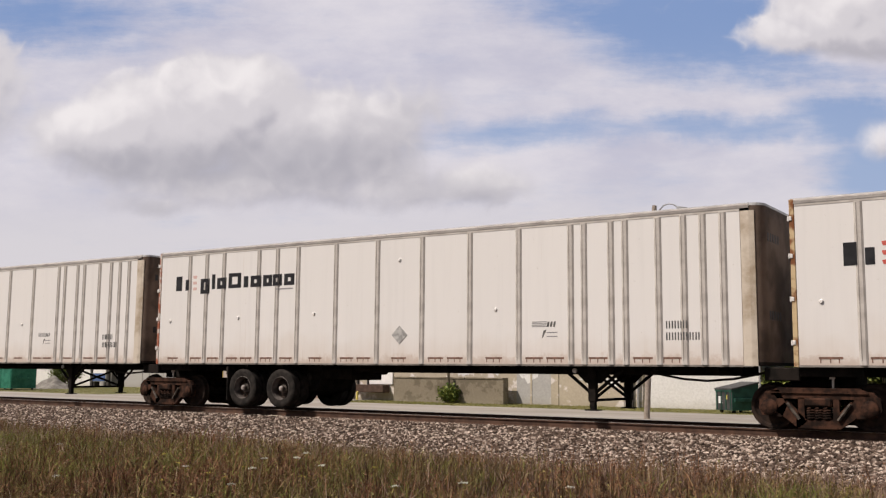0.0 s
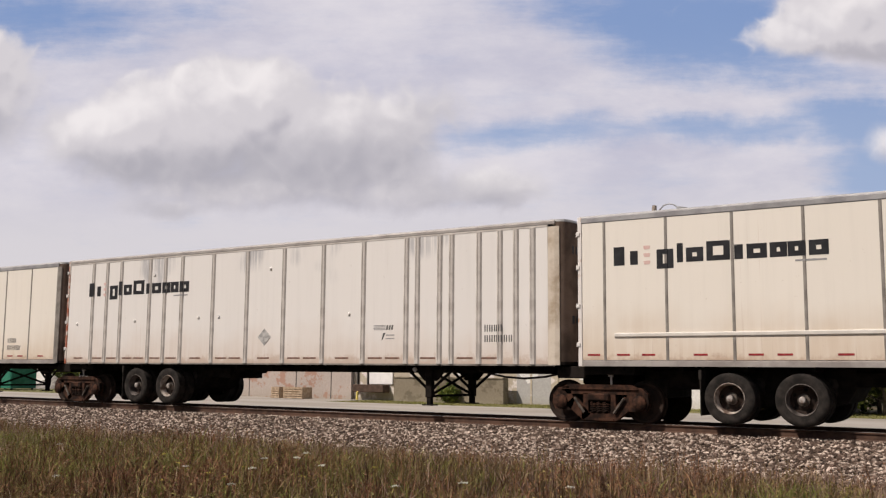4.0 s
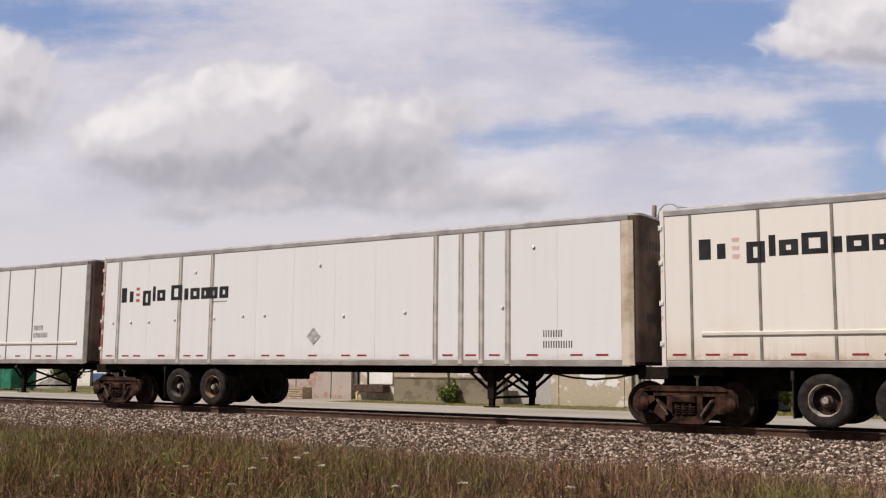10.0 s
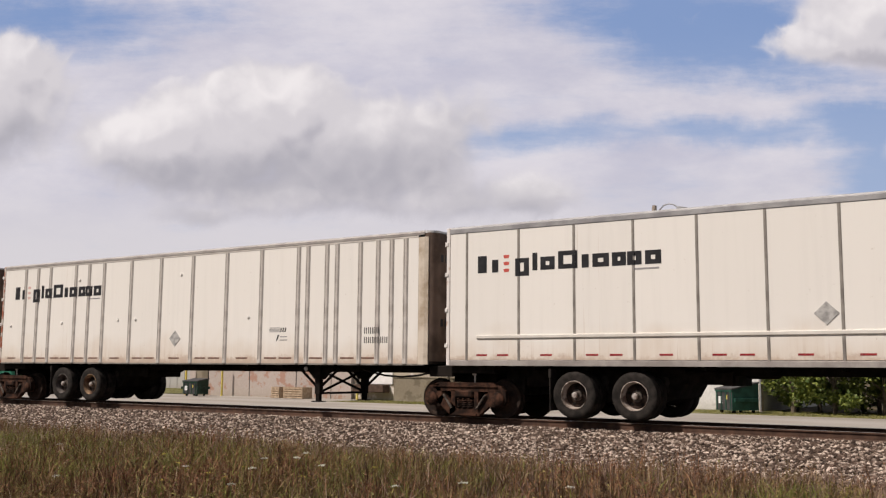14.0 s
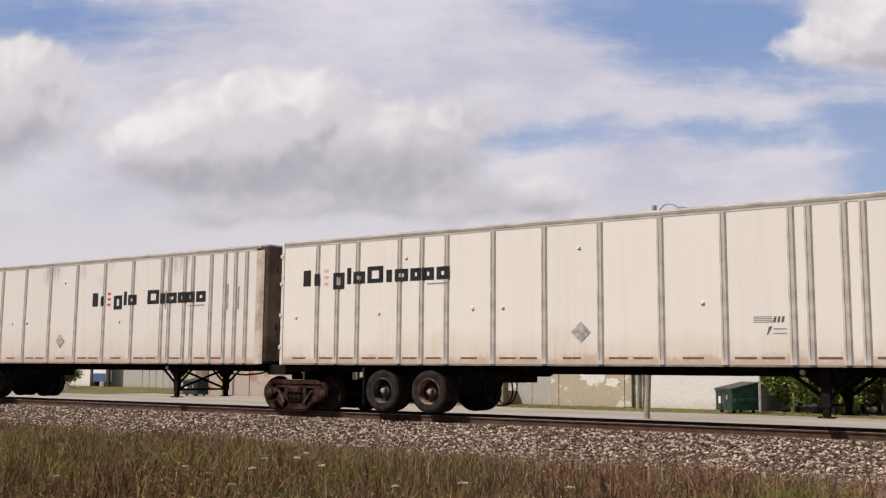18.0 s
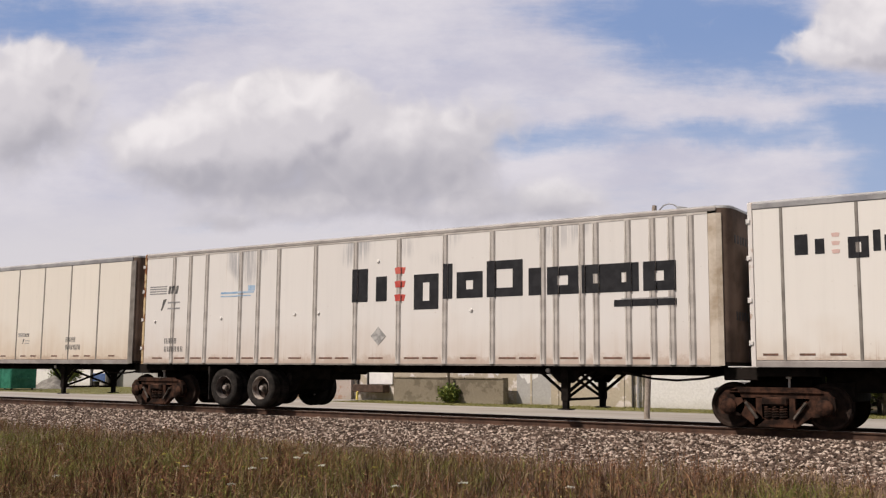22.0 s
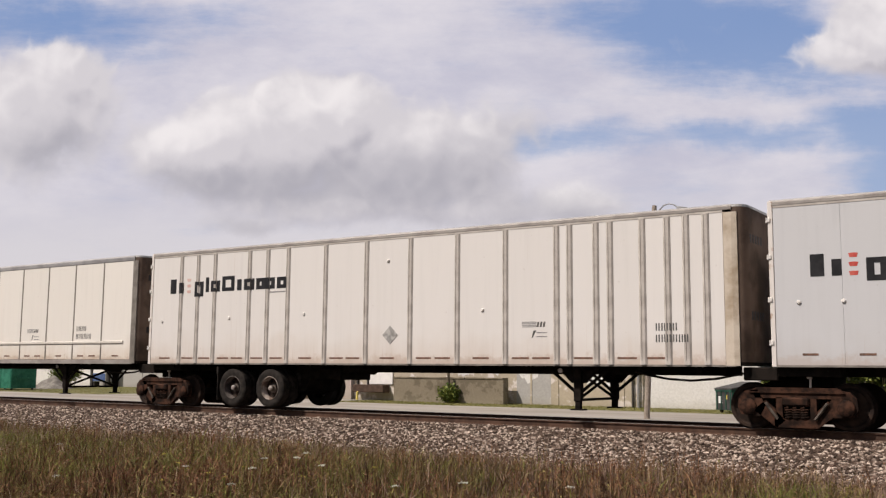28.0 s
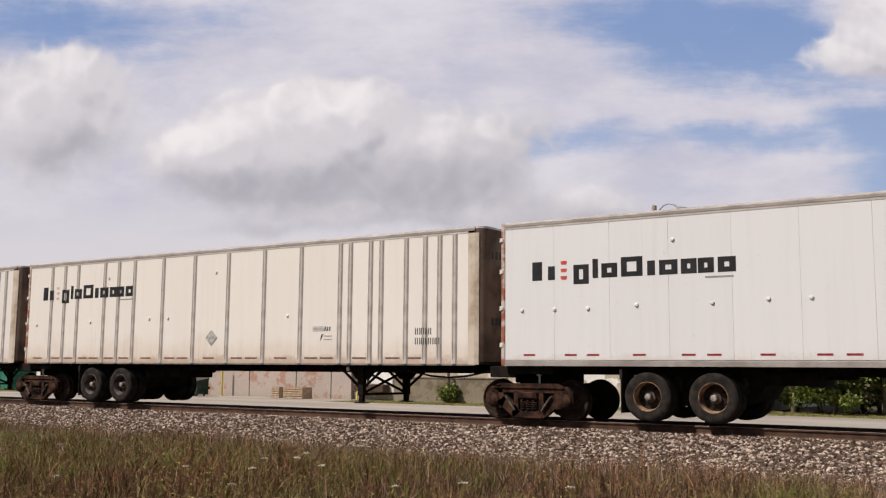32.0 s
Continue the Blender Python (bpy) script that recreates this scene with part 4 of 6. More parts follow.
ME["handle"] = Shape().rod((0.0, 0, 0.70), (0.02, -0.04, 0.98), 0.022, 6).box(-0.04, 0.05, -0.06, 0.0, 0.94, 1.0).mesh("release_handle", M["alu"])
ME["strut"] = Shape().rod((-0.16, 0, 0.20), (0.06, 0, 0.50), 0.030, 8).mesh("damper", M["hub"])


def bogie():
    b = thing("rail_bogie", "rusty brown two-axle rail bogie with cast side frames", "bogie", "bogies under the trailers")
    sets = []
    for x in (-BASE, BASE):
        ws = part("wheelset", ME["wheelset"], None, b, at=pose(x, 0, WR))
        for s in (-1, 1):
            part("rail_wheel", ME["rail_wheel"], None, ws, at=pose(0, -0.752, 0) if s < 0 else pose(0, 0.752, 0, 0, 0, 180))
        sets.append((ws, x))
    for s in (-1, 1):
        fr = part("side_frame", ME["side_frame"], None, b, at=pose(0, s * 1.0, 0, 0, 0, 0 if s < 0 else 180))
        for x in (-BASE, BASE):
            part("bearing_box", ME["bearing"], None, fr, at=pose(x, 0, WR))
            part("brake_shoe", ME["brake_shoe"], None, b, at=pose(x * 0.48, s * 0.75, 0))
        for x in (-0.14, 0.0, 0.14):
            part("spring", ME["spring"], None, fr, at=pose(x, -0.02, 0))
        part("damper", ME["strut"], None, fr, at=pose(0.50, -0.10, 0))
        part("damper", ME["strut"], None, fr, at=pose(-0.50, -0.08, 0, 0, 0, 180))
        part("brake_rod", ME["brake_rod"], None, b, at=pose(0, s * 0.62, 0))
    part("release_handle", ME["handle"], None, b, at=pose(0.25, -1.02, 0))
    part("bolster", ME["bolster"], None, b)
    part("coupler_adapter", ME["adapter"], None, b)
    return b, sets


bogies = [bogie() for _ in range(len(TRAIN))]


# ---- sky: far cloud backdrops ----
def cloud_density(g, p, blobs, seed, grain, rag):
    """Sum of soft ellipses with ragged edges; p in hundredths of the picture's measure."""
    warp = g.vmath("SUBTRACT", g.noise(g.vmath("ADD", p, (seed, seed * 1.7, 0)), 0.55, 7, 0.62, colour=True), (0.5, 0.5, 0.5))
    q = g.vmath("ADD", p, g.vmath("MULTIPLY", warp, (rag, rag, 0)))
    total = None
    for cx, cy, rx, ry, w in blobs:
        d = g.vmath("LENGTH", g.vmath("MULTIPLY", g.vmath("SUBTRACT", q, (cx, cy, 0)), (1 / rx, 1 / ry, 0)))
        v = g.math("MULTIPLY", g.ramp(d, 1.5, 0.0), w)
        total = v if total is None else g.math("MAXIMUM", g.math("MULTIPLY_ADD", v, 0.35, total), v)
    fine = g.noise(g.vmath("ADD", p, (seed * 2.3, 0, 0)), 1.1, 8, 0.6)
    return g.math("ADD", total, g.math("MULTIPLY", g.math("SUBTRACT", fine, 0.5), grain))


def sky_plane(name, dist, build, label):
    k = dist / 1757.8
    x0, x1, y0, y1 = (-1500 - 784) * k, (2600 - 784) * k, (441 - 720) * k, (441 + 900) * k
    me = bpy.data.meshes.new(name)
    me.from_pydata([(x0, y0, 0), (x1, y0, 0), (x1, y1, 0), (x0, y1, 0)], [], [(0, 1, 2, 3)])
    m = bpy.data.materials.new(name)
    m.use_nodes = True
    t = m.node_tree
    t.nodes.clear()
    g = Nodes(t)
    p = g.vmath("ADD", g.vmath("MULTIPLY", g.local(), (0.01 / k, -0.01 / k, 0)), (7.84, 4.41, 0))
    colour, alpha = build(g, p)
    glow = g.n("ShaderNodeEmission")
    g.put(glow.inputs[0], colour)
    out = g.n("ShaderNodeOutputMaterial")
    if alpha is None:
        g.put(out.inputs[0], glow.outputs[0])
    else:
        clear, mix = g.n("ShaderNodeBsdfTransparent"), g.n("ShaderNodeMixShader")
        g.put(mix.inputs[0], alpha)
        g.put(mix.inputs[1], clear.outputs[0])
        g.put(mix.inputs[2], glow.outputs[0])
        g.put(out.inputs[0], mix.outputs[0])
    me.materials.append(m)
    ob = new(name, me)
    ob.matrix_basis = cam_pose @ Matrix.Translation((0, 0, -dist))
    return tagged(ob, label, "sky", kind="structure"), k


BLUE = ((0.9, 0.35, 2.3, 0.7, 0.9), (-2.2, 0.5, 2.2, 1.2, 1.0), (3.2, 0.2, 1.4, 0.4, 0.5), (12.2, 0.45, 2.2, 0.95, 1.15), (10.6, 0.1, 1.4, 0.6, 0.8), (9.2, 0.06, 1.2, 0.3, 0.45), (13.6, 0.7, 1.1, 0.8, 1.0),
        (9.6, 2.30, 2.8, 0.36, 0.75), (12.6, 2.22, 2.2, 0.36, 0.95), (15.1, 2.15, 1.4, 0.6, 1.15), (15.4, 3.0, 1.0, 0.9, 1.1), (17.2, 2.6, 1.4, 1.3, 1.1), (14.2, 1.25, 1.6, 0.3, 0.6), (7.8, 2.6, 1.1, 0.28, 0.4))
HEAP = ((2.4, 2.45, 1.9, 0.95, 1.1), (4.1, 1.75, 1.3, 0.9, 1.1), (4.9, 2.35, 1.8, 1.0, 1.15), (2.3, 1.75, 0.8, 0.55, 0.8), (1.25, 2.35, 0.8, 0.55, 0.85), (3.2, 1.45, 0.65, 0.5, 0.8),
        (6.3, 2.5, 1.4, 0.9, 1.0), (7.2, 1.95, 1.0, 0.6, 0.65), (8.5, 3.25, 1.1, 0.42, 0.85), (7.0, 3.35, 2.2, 0.5, 0.8), (2.6, 3.66, 0.9, 0.26, 0.65), (4.2, 3.2, 3.2, 0.55, 0.95),
        (-1.1, 1.8, 1.6, 1.3, 1.0), (-0.35, 0.95, 0.75, 0.55, 0.8), (-4.6, 1.8, 2.0, 1.2, 1.0))
HEAP_DARK = ((2.1, 2.95, 1.6, 0.42, 1.0), (3.9, 2.95, 1.8, 0.60, 1.15), (5.3, 2.85, 1.4, 0.75, 1.0), (6.6, 2.7, 1.4, 0.75, 0.9), (8.3, 3.35, 1.4, 0.45, 1.05), (7.3, 1.9, 0.9, 0.5, 0.65),
             (2.6, 3.68, 1.0, 0.24, 1.0), (5.6, 3.65, 2.2, 0.24, 0.7), (-0.7, 2.3, 1.3, 0.6, 0.9), (-3.0, 2.4, 1.5, 0.5, 0.8))
PUFF = ((15.6, 0.0, 1.8, 1.05, 1.2), (14.0, 0.58, 1.1, 0.38, 0.8), (14.9, 0.36, 1.3, 0.62, 1.1), (16.8, 0.4, 1.7, 0.9, 1.2), (15.75, 2.45, 0.6, 0.45, 0.8), (16.6, 2.6, 0.9, 0.5, 0.9))
PUFF_DARK = ((15.2, 1.05, 1.6, 0.3, 0.4), (16.6, 1.15, 1.2, 0.3, 0.45), (15.9, 2.75, 0.6, 0.2, 0.7))


def high_sky(g, p):
    x, y, z = g.split(p)
    blue = cloud_density(g, p, BLUE, 3.1, 0.3, 0.9)
    wisps = g.noise(g.vmath("ADD", p, (4.0, 0, 0)), 1.0, 9, 0.64, stretch=(0.36, 1.6, 1.0))
    blue = g.ramp(g.math("ADD", blue, g.math("MULTIPLY", g.math("SUBTRACT", wisps, 0.5), 1.5)), 0.0, 1.0, 0.0, 0.95)
    clear = g.mix(g.ramp(y, 0.0, 3.4), (0.195, 0.315, 0.575), (0.315, 0.43, 0.645))
    veil = g.mix(g.ramp(g.noise(p, 0.45, 8, 0.62, stretch=(0.55, 1.2, 1.0)), 0.32, 0.68), (0.525, 0.54, 0.655), (0.70, 0.70, 0.765))
    veil = g.mix(g.ramp(y, 2.6, 4.6), veil, (0.655, 0.655, 0.70))
    return g.mix(blue, veil, clear), None


def heaps(body, dark, seed, lump=0.5, fade=(0.5, 3.4)):
    """Cloud heaps as a height field of rounded lumps, bright where it rises towards the sun."""
    def build(g, p):
        x, y, z = g.split(p)

        def height(q, detail):
            e = cloud_density(g, q, body, seed, 0.0, 0.42)
            o = g.vmath("ADD", q, (seed * 3, seed, 0))
            n = g.noise(o, 0.95, detail, 0.5)
            billow = g.math("ABSOLUTE", g.math("SUBTRACT", g.noise(o, 1.35, detail - 2, 0.45), 0.5))
            e = g.math("ADD", g.math("MINIMUM", e, 1.3), g.math("MULTIPLY", g.math("SUBTRACT", n, 0.5), lump))
            return g.math("ADD", e, g.math("MULTIPLY", g.math("SUBTRACT", 0.1, billow), 1.1))

        a = height(p, 6)
        broad = g.math("SUBTRACT", height(p, 3), height(g.vmath("ADD", p, (-0.30, -0.42, 0)), 3))
        near = g.math("SUBTRACT", a, height(g.vmath("ADD", p, (-0.09, -0.14, 0)), 5))
        lit = g.math("ADD", g.math("MULTIPLY", broad, 0.75), g.math("MULTIPLY", near, 0.6))
        low = cloud_density(g, p, dark, seed + 2.0, 0.75, 0.8)
        col = g.mix(g.ramp(lit, -0.55, 0.05), (0.47, 0.47, 0.525), (0.64, 0.635, 0.675))
        col = g.mix(g.ramp(lit, 0.10, 0.85), col, (0.84, 0.832, 0.85))
        col = g.mix(g.math("MULTIPLY", g.ramp(low, 0.05, 1.1), g.ramp(lit, -0.5, 0.5, 0.88, 0.5)), col, (0.40, 0.405, 0.46))
        return col, g.math("MULTIPLY", g.ramp(a, 0.16, g.ramp(y, fade[0], fade[1], 0.50, 0.95)), 0.97)
    return build


drifting = []
for name, dist, build, label, shift, turn in (("backdrop_high_sky", 3400, high_sky, "blue sky with thin white veil clouds", (45, 16), 0),
                                        ("backdrop_heap_clouds", 3100, heaps(HEAP, HEAP_DARK, 1.0), "heaped white clouds with grey undersides", (192, 39), 0),
                                        ("backdrop_puff_clouds", 2900, heaps(PUFF, PUFF_DARK, 5.0, 0.45, (0.45, 1.25)), "bright white cloud heap in blue sky", (115, 40), 0)):
    ob, k = sky_plane(name, dist, build, label)
    m0 = ob.matrix_basis.copy()
    drifting.append((ob, m0, m0 @ Matrix.Translation((shift[0] * k, -shift[1] * k, 0))))


# ---- buildings behind the road ----
def peeling(base, under, amount, scale=0.9, low=(0.30, 0.27, 0.2)):
    def make(g):
        v = g.place()
        x, y, z = g.split(v)
        n = g.noise(v, scale, 6, 0.65)
        f = g.noise(v, 12.0, 4, 0.65)
        col = g.mix(g.ramp(f, 0.3, 0.7), base, tuple(c * 0.86 for c in base))
        col = g.mix(g.ramp(n, 1 - amount, 1 - amount + 0.06), col, under)
        col = g.mix(g.math("MULTIPLY", g.ramp(g.math("ADD", z, g.math("MULTIPLY", n, 0.5)), 0.3, -0.5), 0.5), col, low)
        return col, 0.9, g.bump(f, 0.4, 0.01)
    return make


M["white_block"] = material("whitewashed_blockwork", peeling((0.74, 0.73, 0.72), (0.55, 0.53, 0.52), 0.42, 1.3))
M["mortar"] = material("pale_mortar", mottled((0.55, 0.54, 0.53), (0.64, 0.63, 0.62), 4.0, world_space=True, rough=0.95))
M["beige_wall"] = material("beige_rendered_wall", peeling((0.46, 0.40, 0.315), (0.66, 0.61, 0.58), 0.46, 1.5))
M["pink_wall"] = material("peeling_painted_brick", peeling((0.44, 0.38, 0.345), (0.36, 0.22, 0.17), 0.47, 1.3))
M["grey_wall"] = material("grey_sheet_wall", peeling((0.42, 0.41, 0.40), (0.5, 0.48, 0.46), 0.4, 0.5))
M["concrete"] = material("stained_concrete", peeling((0.235, 0.20, 0.15), (0.15, 0.125, 0.09), 0.5, 1.1))
M["flat_roof"] = material("tar_roof", mottled((0.10, 0.10, 0.10), (0.16, 0.155, 0.15), 1.0, rough=0.95))
M["dark_door"] = material("dark_door_paint", mottled((0.035, 0.032, 0.03), (0.06, 0.055, 0.05), 3.0))
M["white_door"] = material("white_door_paint", mottled((0.72, 0.71, 0.70), (0.8, 0.79, 0.78), 3.0))
M["bumper"] = material("dock_bumper_rubber", mottled((0.05, 0.03, 0.022), (0.09, 0.055, 0.04), 4.0))
M["yellow"] = material("yellow_post_paint", mottled((0.58, 0.46, 0.08), (0.66, 0.55, 0.16), 6.0))
M["green"] = material("green_container_paint", mottled((0.012, 0.13, 0.085), (0.03, 0.19, 0.13), 3.0, rough=0.5))
M["dark_green"] = material("dark_green_container_paint", mottled((0.008, 0.042, 0.032), (0.016, 0.075, 0.055), 3.0, rough=0.55))
M["deep_green"] = material("deep_green_container_paint", mottled((0.004, 0.022, 0.014), (0.010, 0.042, 0.028), 3.0, rough=0.6))
M["lid"] = material("black_plastic_lid", mottled((0.03, 0.03, 0.032), (0.06, 0.06, 0.062), 3.0, rough=0.55))
M["paper"] = material("white_notice", mottled((0.66, 0.68, 0.68), (0.74, 0.75, 0.75), 4.0))
M["wood"] = material("weathered_pallet_wood", mottled((0.34, 0.25, 0.17), (0.46, 0.36, 0.26), 6.0, rough=0.85))
M["blue"] = material("blue_panel_paint", mottled((0.05, 0.09, 0.22), (0.08, 0.13, 0.28), 4.0))
M["car"] = material("grey_car_paint", mottled((0.18, 0.18, 0.19), (0.24, 0.24, 0.25), 2.0, rough=0.35))
M["glass"] = material("dark_car_glass", mottled((0.02, 0.022, 0.025), (0.03, 0.032, 0.035), 2.0, rough=0.15))
M["pole"] = material("weathered_pole_timber", mottled((0.24, 0.20, 0.17), (0.34, 0.29, 0.25), 7.0, rough=0.95, bump=0.4))
M["galv"] = material("galvanised_steel", mottled((0.36, 0.36, 0.37), (0.46, 0.46, 0.47), 5.0, rough=0.45), metal=0.5)
GZ = -0.47


def hall(name, label, x0, x1, y0, y1, top, mat, roof_over=0.15):
    """A long low hall with parapet walls and a flat roof."""
    b = thing(name, label, "building", "buildings behind the road", pose((x0 + x1) / 2, y0, GZ))
    w, d, h = (x1 - x0) / 2, y1 - y0, top - GZ
    part("front_wall", Shape().box(-w, w, 0, 0.25, -0.2, h), M[mat], b)
    part("back_wall", Shape().box(-w, w, d - 0.25, d, -0.2, h), M[mat], b)
    part("end_wall", Shape().box(w - 0.25, w, 0.252, d - 0.252, -0.2, h), M[mat], b)
    part("end_wall", Shape().box(-w, -w + 0.25, 0.252, d - 0.252, -0.2, h), M[mat], b)
    part("roof", Shape().box(-w + 0.25, w - 0.25, 0.25, d - 0.25, h - 0.45, h - 0.3), M["flat_roof"], b)
    part("parapet_cap", Shape().box(-w - 0.04, w + 0.04, -0.04, 0.29, h + 0.002, h + 0.07, 0.01), M["galv"], b)
    return b, w


white_hall, hw = hall("white_hall", "low whitewashed blockwork building on grass", -16.2, -11.53, 39.9, 52, 4.2, "white_block")
beige_hall, bw = hall("beige_hall", "low beige rendered industrial building with peeling paint", -32.06, -16.5, 39.8, 54, 4.6, "beige_wall")
pink_hall, pw = hall("brick_hall", "low painted brick building with pink peeling patches", -43.92, -32.08, 39.6, 54, 4.4, "pink_wall")
grey_hall, gw = hall("grey_hall", "long grey metal-clad shed", -87.25, -54.14, 52.0, 66, 6.3, "grey_wall")

# blockwork courses of the white hall's front
block = Shape().box(-0.1985, 0.1985, -0.005, 0.03, -0.0985, 0.0985, 0.002).mesh("block", M["white_block"])
front = [o for o in white_hall.children if o.name.startswith("front_wall")][0]
for row in range(12):
    for i in range(12):
        x = -hw + 0.2 + i * 0.4 + (0.2 if row % 2 else 0)
        if x + 0.19 < hw:
            part("block", block, None, front, at=pose(x, 0, 0.12 + row * 0.2))
beige_mid = -24.28
# pilasters, drainpipes and panels of the beige hall
for x in (-21.83, -20.49, -17.37):
    part("pilaster", Shape().box(x - beige_mid - 0.05, x - beige_mid + 0.05, -0.03, 0.0, 0, 5.0, 0.01), M["beige_wall"], beige_hall)
part("drainpipe", Shape().rod((bw - 0.16, -0.09, 0.0), (bw - 0.16, -0.09, 5.0), 0.06), M["galv"], beige_hall)
part("drainpipe", Shape().rod((bw - 0.42, -0.08, 0.0), (bw - 0.42, -0.08, 5.0), 0.045), M["dark_door"], beige_hall)
for cx, cz, rx, rz in ((5.56, 1.3, 0.75, 0.42), (6.38, 1.05, 0.35, 0.22), (2.32, 1.5, 0.5, 0.5), (-3.68, 1.75, 0.9, 0.3), (-1.19, 1.6, 0.7, 0.35), (0.67, 1.7, 0.5, 0.4)):
    ring = [(cx + rx * math.cos(a) * random.uniform(0.6, 1.15), cz + rz * math.sin(a) * random.uniform(0.6, 1.15)) for a in np.linspace(0, 2 * math.pi, 26)[:-1]]
    part("whitewash_patch", Shape().prism(ring, -0.010, 0.0), M["white_block"], beige_hall, "patch of flaking white paint")
part("wall_panel", Shape().box(1.7, 3.45, -0.006, 0.0, 0.05, 3.0, 0.002), M["grey_wall"], beige_hall)
part("dock_door", Shape().box(-6.76, -5.3, -0.06, 0.0, 0.80, 3.2, 0.01), M["white_door"], beige_hall, "white roller door of the loading dock")
part("dock_frame", Shape().box(-7.55, -7.46, -0.10, 0.0, 0.40, 3.3).box(-6.88, -6.78, -0.10, 0.0, 0.70, 3.3), M["dark_door"], beige_hall)
part("dock_bumper", Shape().box(-7.44, -5.51, -0.55, -0.002, 0.40, 0.78, 0.03), M["bumper"], beige_hall, "dark rubber dock bumper")
part("guard_post", Shape().lathe([(0.06, 0.0), (0.06, 0.42), (0.0, 0.45)], (-6.92, -0.8, 0.0), "z", 10), M["yellow"], beige_hall, "short yellow guard post")
for x in (-4.4, -1.2, 2.2, 4.6):
    part("wall_joint", Shape().box(x - 0.02, x + 0.02, -0.012, 0.0, 0, 4.8), M["dark_door"], pink_hall)
part("door", Shape().box(-0.5, 0.5, -0.06, 0.0, 0.0, 2.1, 0.01), M["concrete"], pink_hall, "tan steel door", at=pose(-4.9, 0, 0))
part("shed_panel", Shape().box(-10.0, 2.1, -0.05, 0.0, 0.0, 4.6, 0.01), M["white_block"], grey_hall)
for q in range(9):
    part("cladding_rib", Shape().box(7.6 + q * 0.8, 7.65 + q * 0.8, -0.03, 0.0, 0.0, 6.0), M["grey_wall"], grey_hall)

dock = thing("dock_wall", "stained tan concrete retaining wall of a loading ramp", "wall", "", pose(-25.83, 38.95, GZ))
part("ramp_body", Shape().box(-3.1, 3.05, 0, 0.45, -0.2, 1.12, 0.02), M["concrete"], dock)
for i in range(6):
    part("cap_block", Shape().box(-3.08 + i * 1.02, -3.08 + i * 1.02 + 1.0, -0.03, 0.48, 1.122, 1.20, 0.012), M["concrete"], dock)


def container(name, label, mat, lid, w, d, h0, h1, m, notices=True):
    """A steel refuse container with ribs, fork pockets, a sloping lid and a notice."""
    c = thing(name, label, "dumpster", "refuse containers", m)
    part("body", Shape().prism([(-d / 2, 0.12), (d / 2, 0.12), (d / 2, h1), (-d / 2, h0)], -w / 2, w / 2, "x"), M[mat], c)
    sl = (h1 - h0) / d
    part("lid", Shape().prism([(-d / 2 - 0.04, h0 - 0.04 * sl + 0.003), (d / 2 + 0.03, h1 + 0.03 * sl + 0.003), (d / 2 + 0.03, h1 + 0.06), (-d / 2 - 0.04, h0 + 0.05)], -w / 2 - 0.03, w / 2 + 0.03, "x"), M[lid], c, "dark plastic lid")
    for i in range(4):
        x = -w / 2 + 0.1 + i * (w - 0.2) / 3
        part("rib", Shape().box(x - 0.03, x + 0.03, -d / 2 - 0.03, -d / 2 - 0.001, 0.14, h0 - 0.05, 0.005), M[mat], c)
    for s in (-1, 1):
        part("fork_pocket", Shape().box(-0.5, 0.5, -0.05, 0.05, h0 * 0.5, h0 * 0.5 + 0.13, 0.01), M[mat], c, at=pose(s * (w / 2 + 0.055), 0, 0, 0, 0, 90))
        for q in (-1, 1):
            part("castor", Shape().lathe([(0.07, -0.02), (0.07, 0.02)], (s * (w / 2 - 0.15), q * (d / 2 - 0.15), 0.07), "x", 12), M["rubber"], c)
    part("rim_rail", Shape().box(-w / 2 - 0.015, w / 2 + 0.015, -d / 2 - 0.035, -d / 2 + 0.02, h0 - 0.07, h0 - 0.003), M[mat], c)
    part("front_panel", Shape().box(-w / 2 + 0.02, w / 2 - 0.02, -d / 2 - 0.008, -d / 2 + 0.01, 0.14, h0 - 0.08), M["lid" if notices else mat], c)
    if notices:
        part("notice", Shape().box(-0.36, -0.12, -d / 2 - 0.012, -d / 2, h0 * 0.42, h0 * 0.72), M["paper"], c, "white paper notice with grey bars")
        part("notice", Shape().box(0.1, 0.24, -d / 2 - 0.012, -d / 2, h0 * 0.6, h0 * 0.78), M["yellow"], c)
    return c


container("dumpster", "dark green steel dumpster with a sloping black lid", "dark_green", "lid", 1.12, 1.12, 0.88, 1.12, pose(-11.82, 37.6, GZ, 0, 0, -40))
container("dumpster", "bright green steel refuse container at the roadside", "green", "green", 3.4, 1.8, 1.45, 1.6, pose(-60.88, 39.2, GZ, 0, 0, 0), False)
container("dumpster", "dark green dumpster with a white notice beside yellow posts", "deep_green", "lid", 1.0, 0.9, 0.80, 0.92, pose(-41.44, 37.8, GZ, 0, 0, 6))

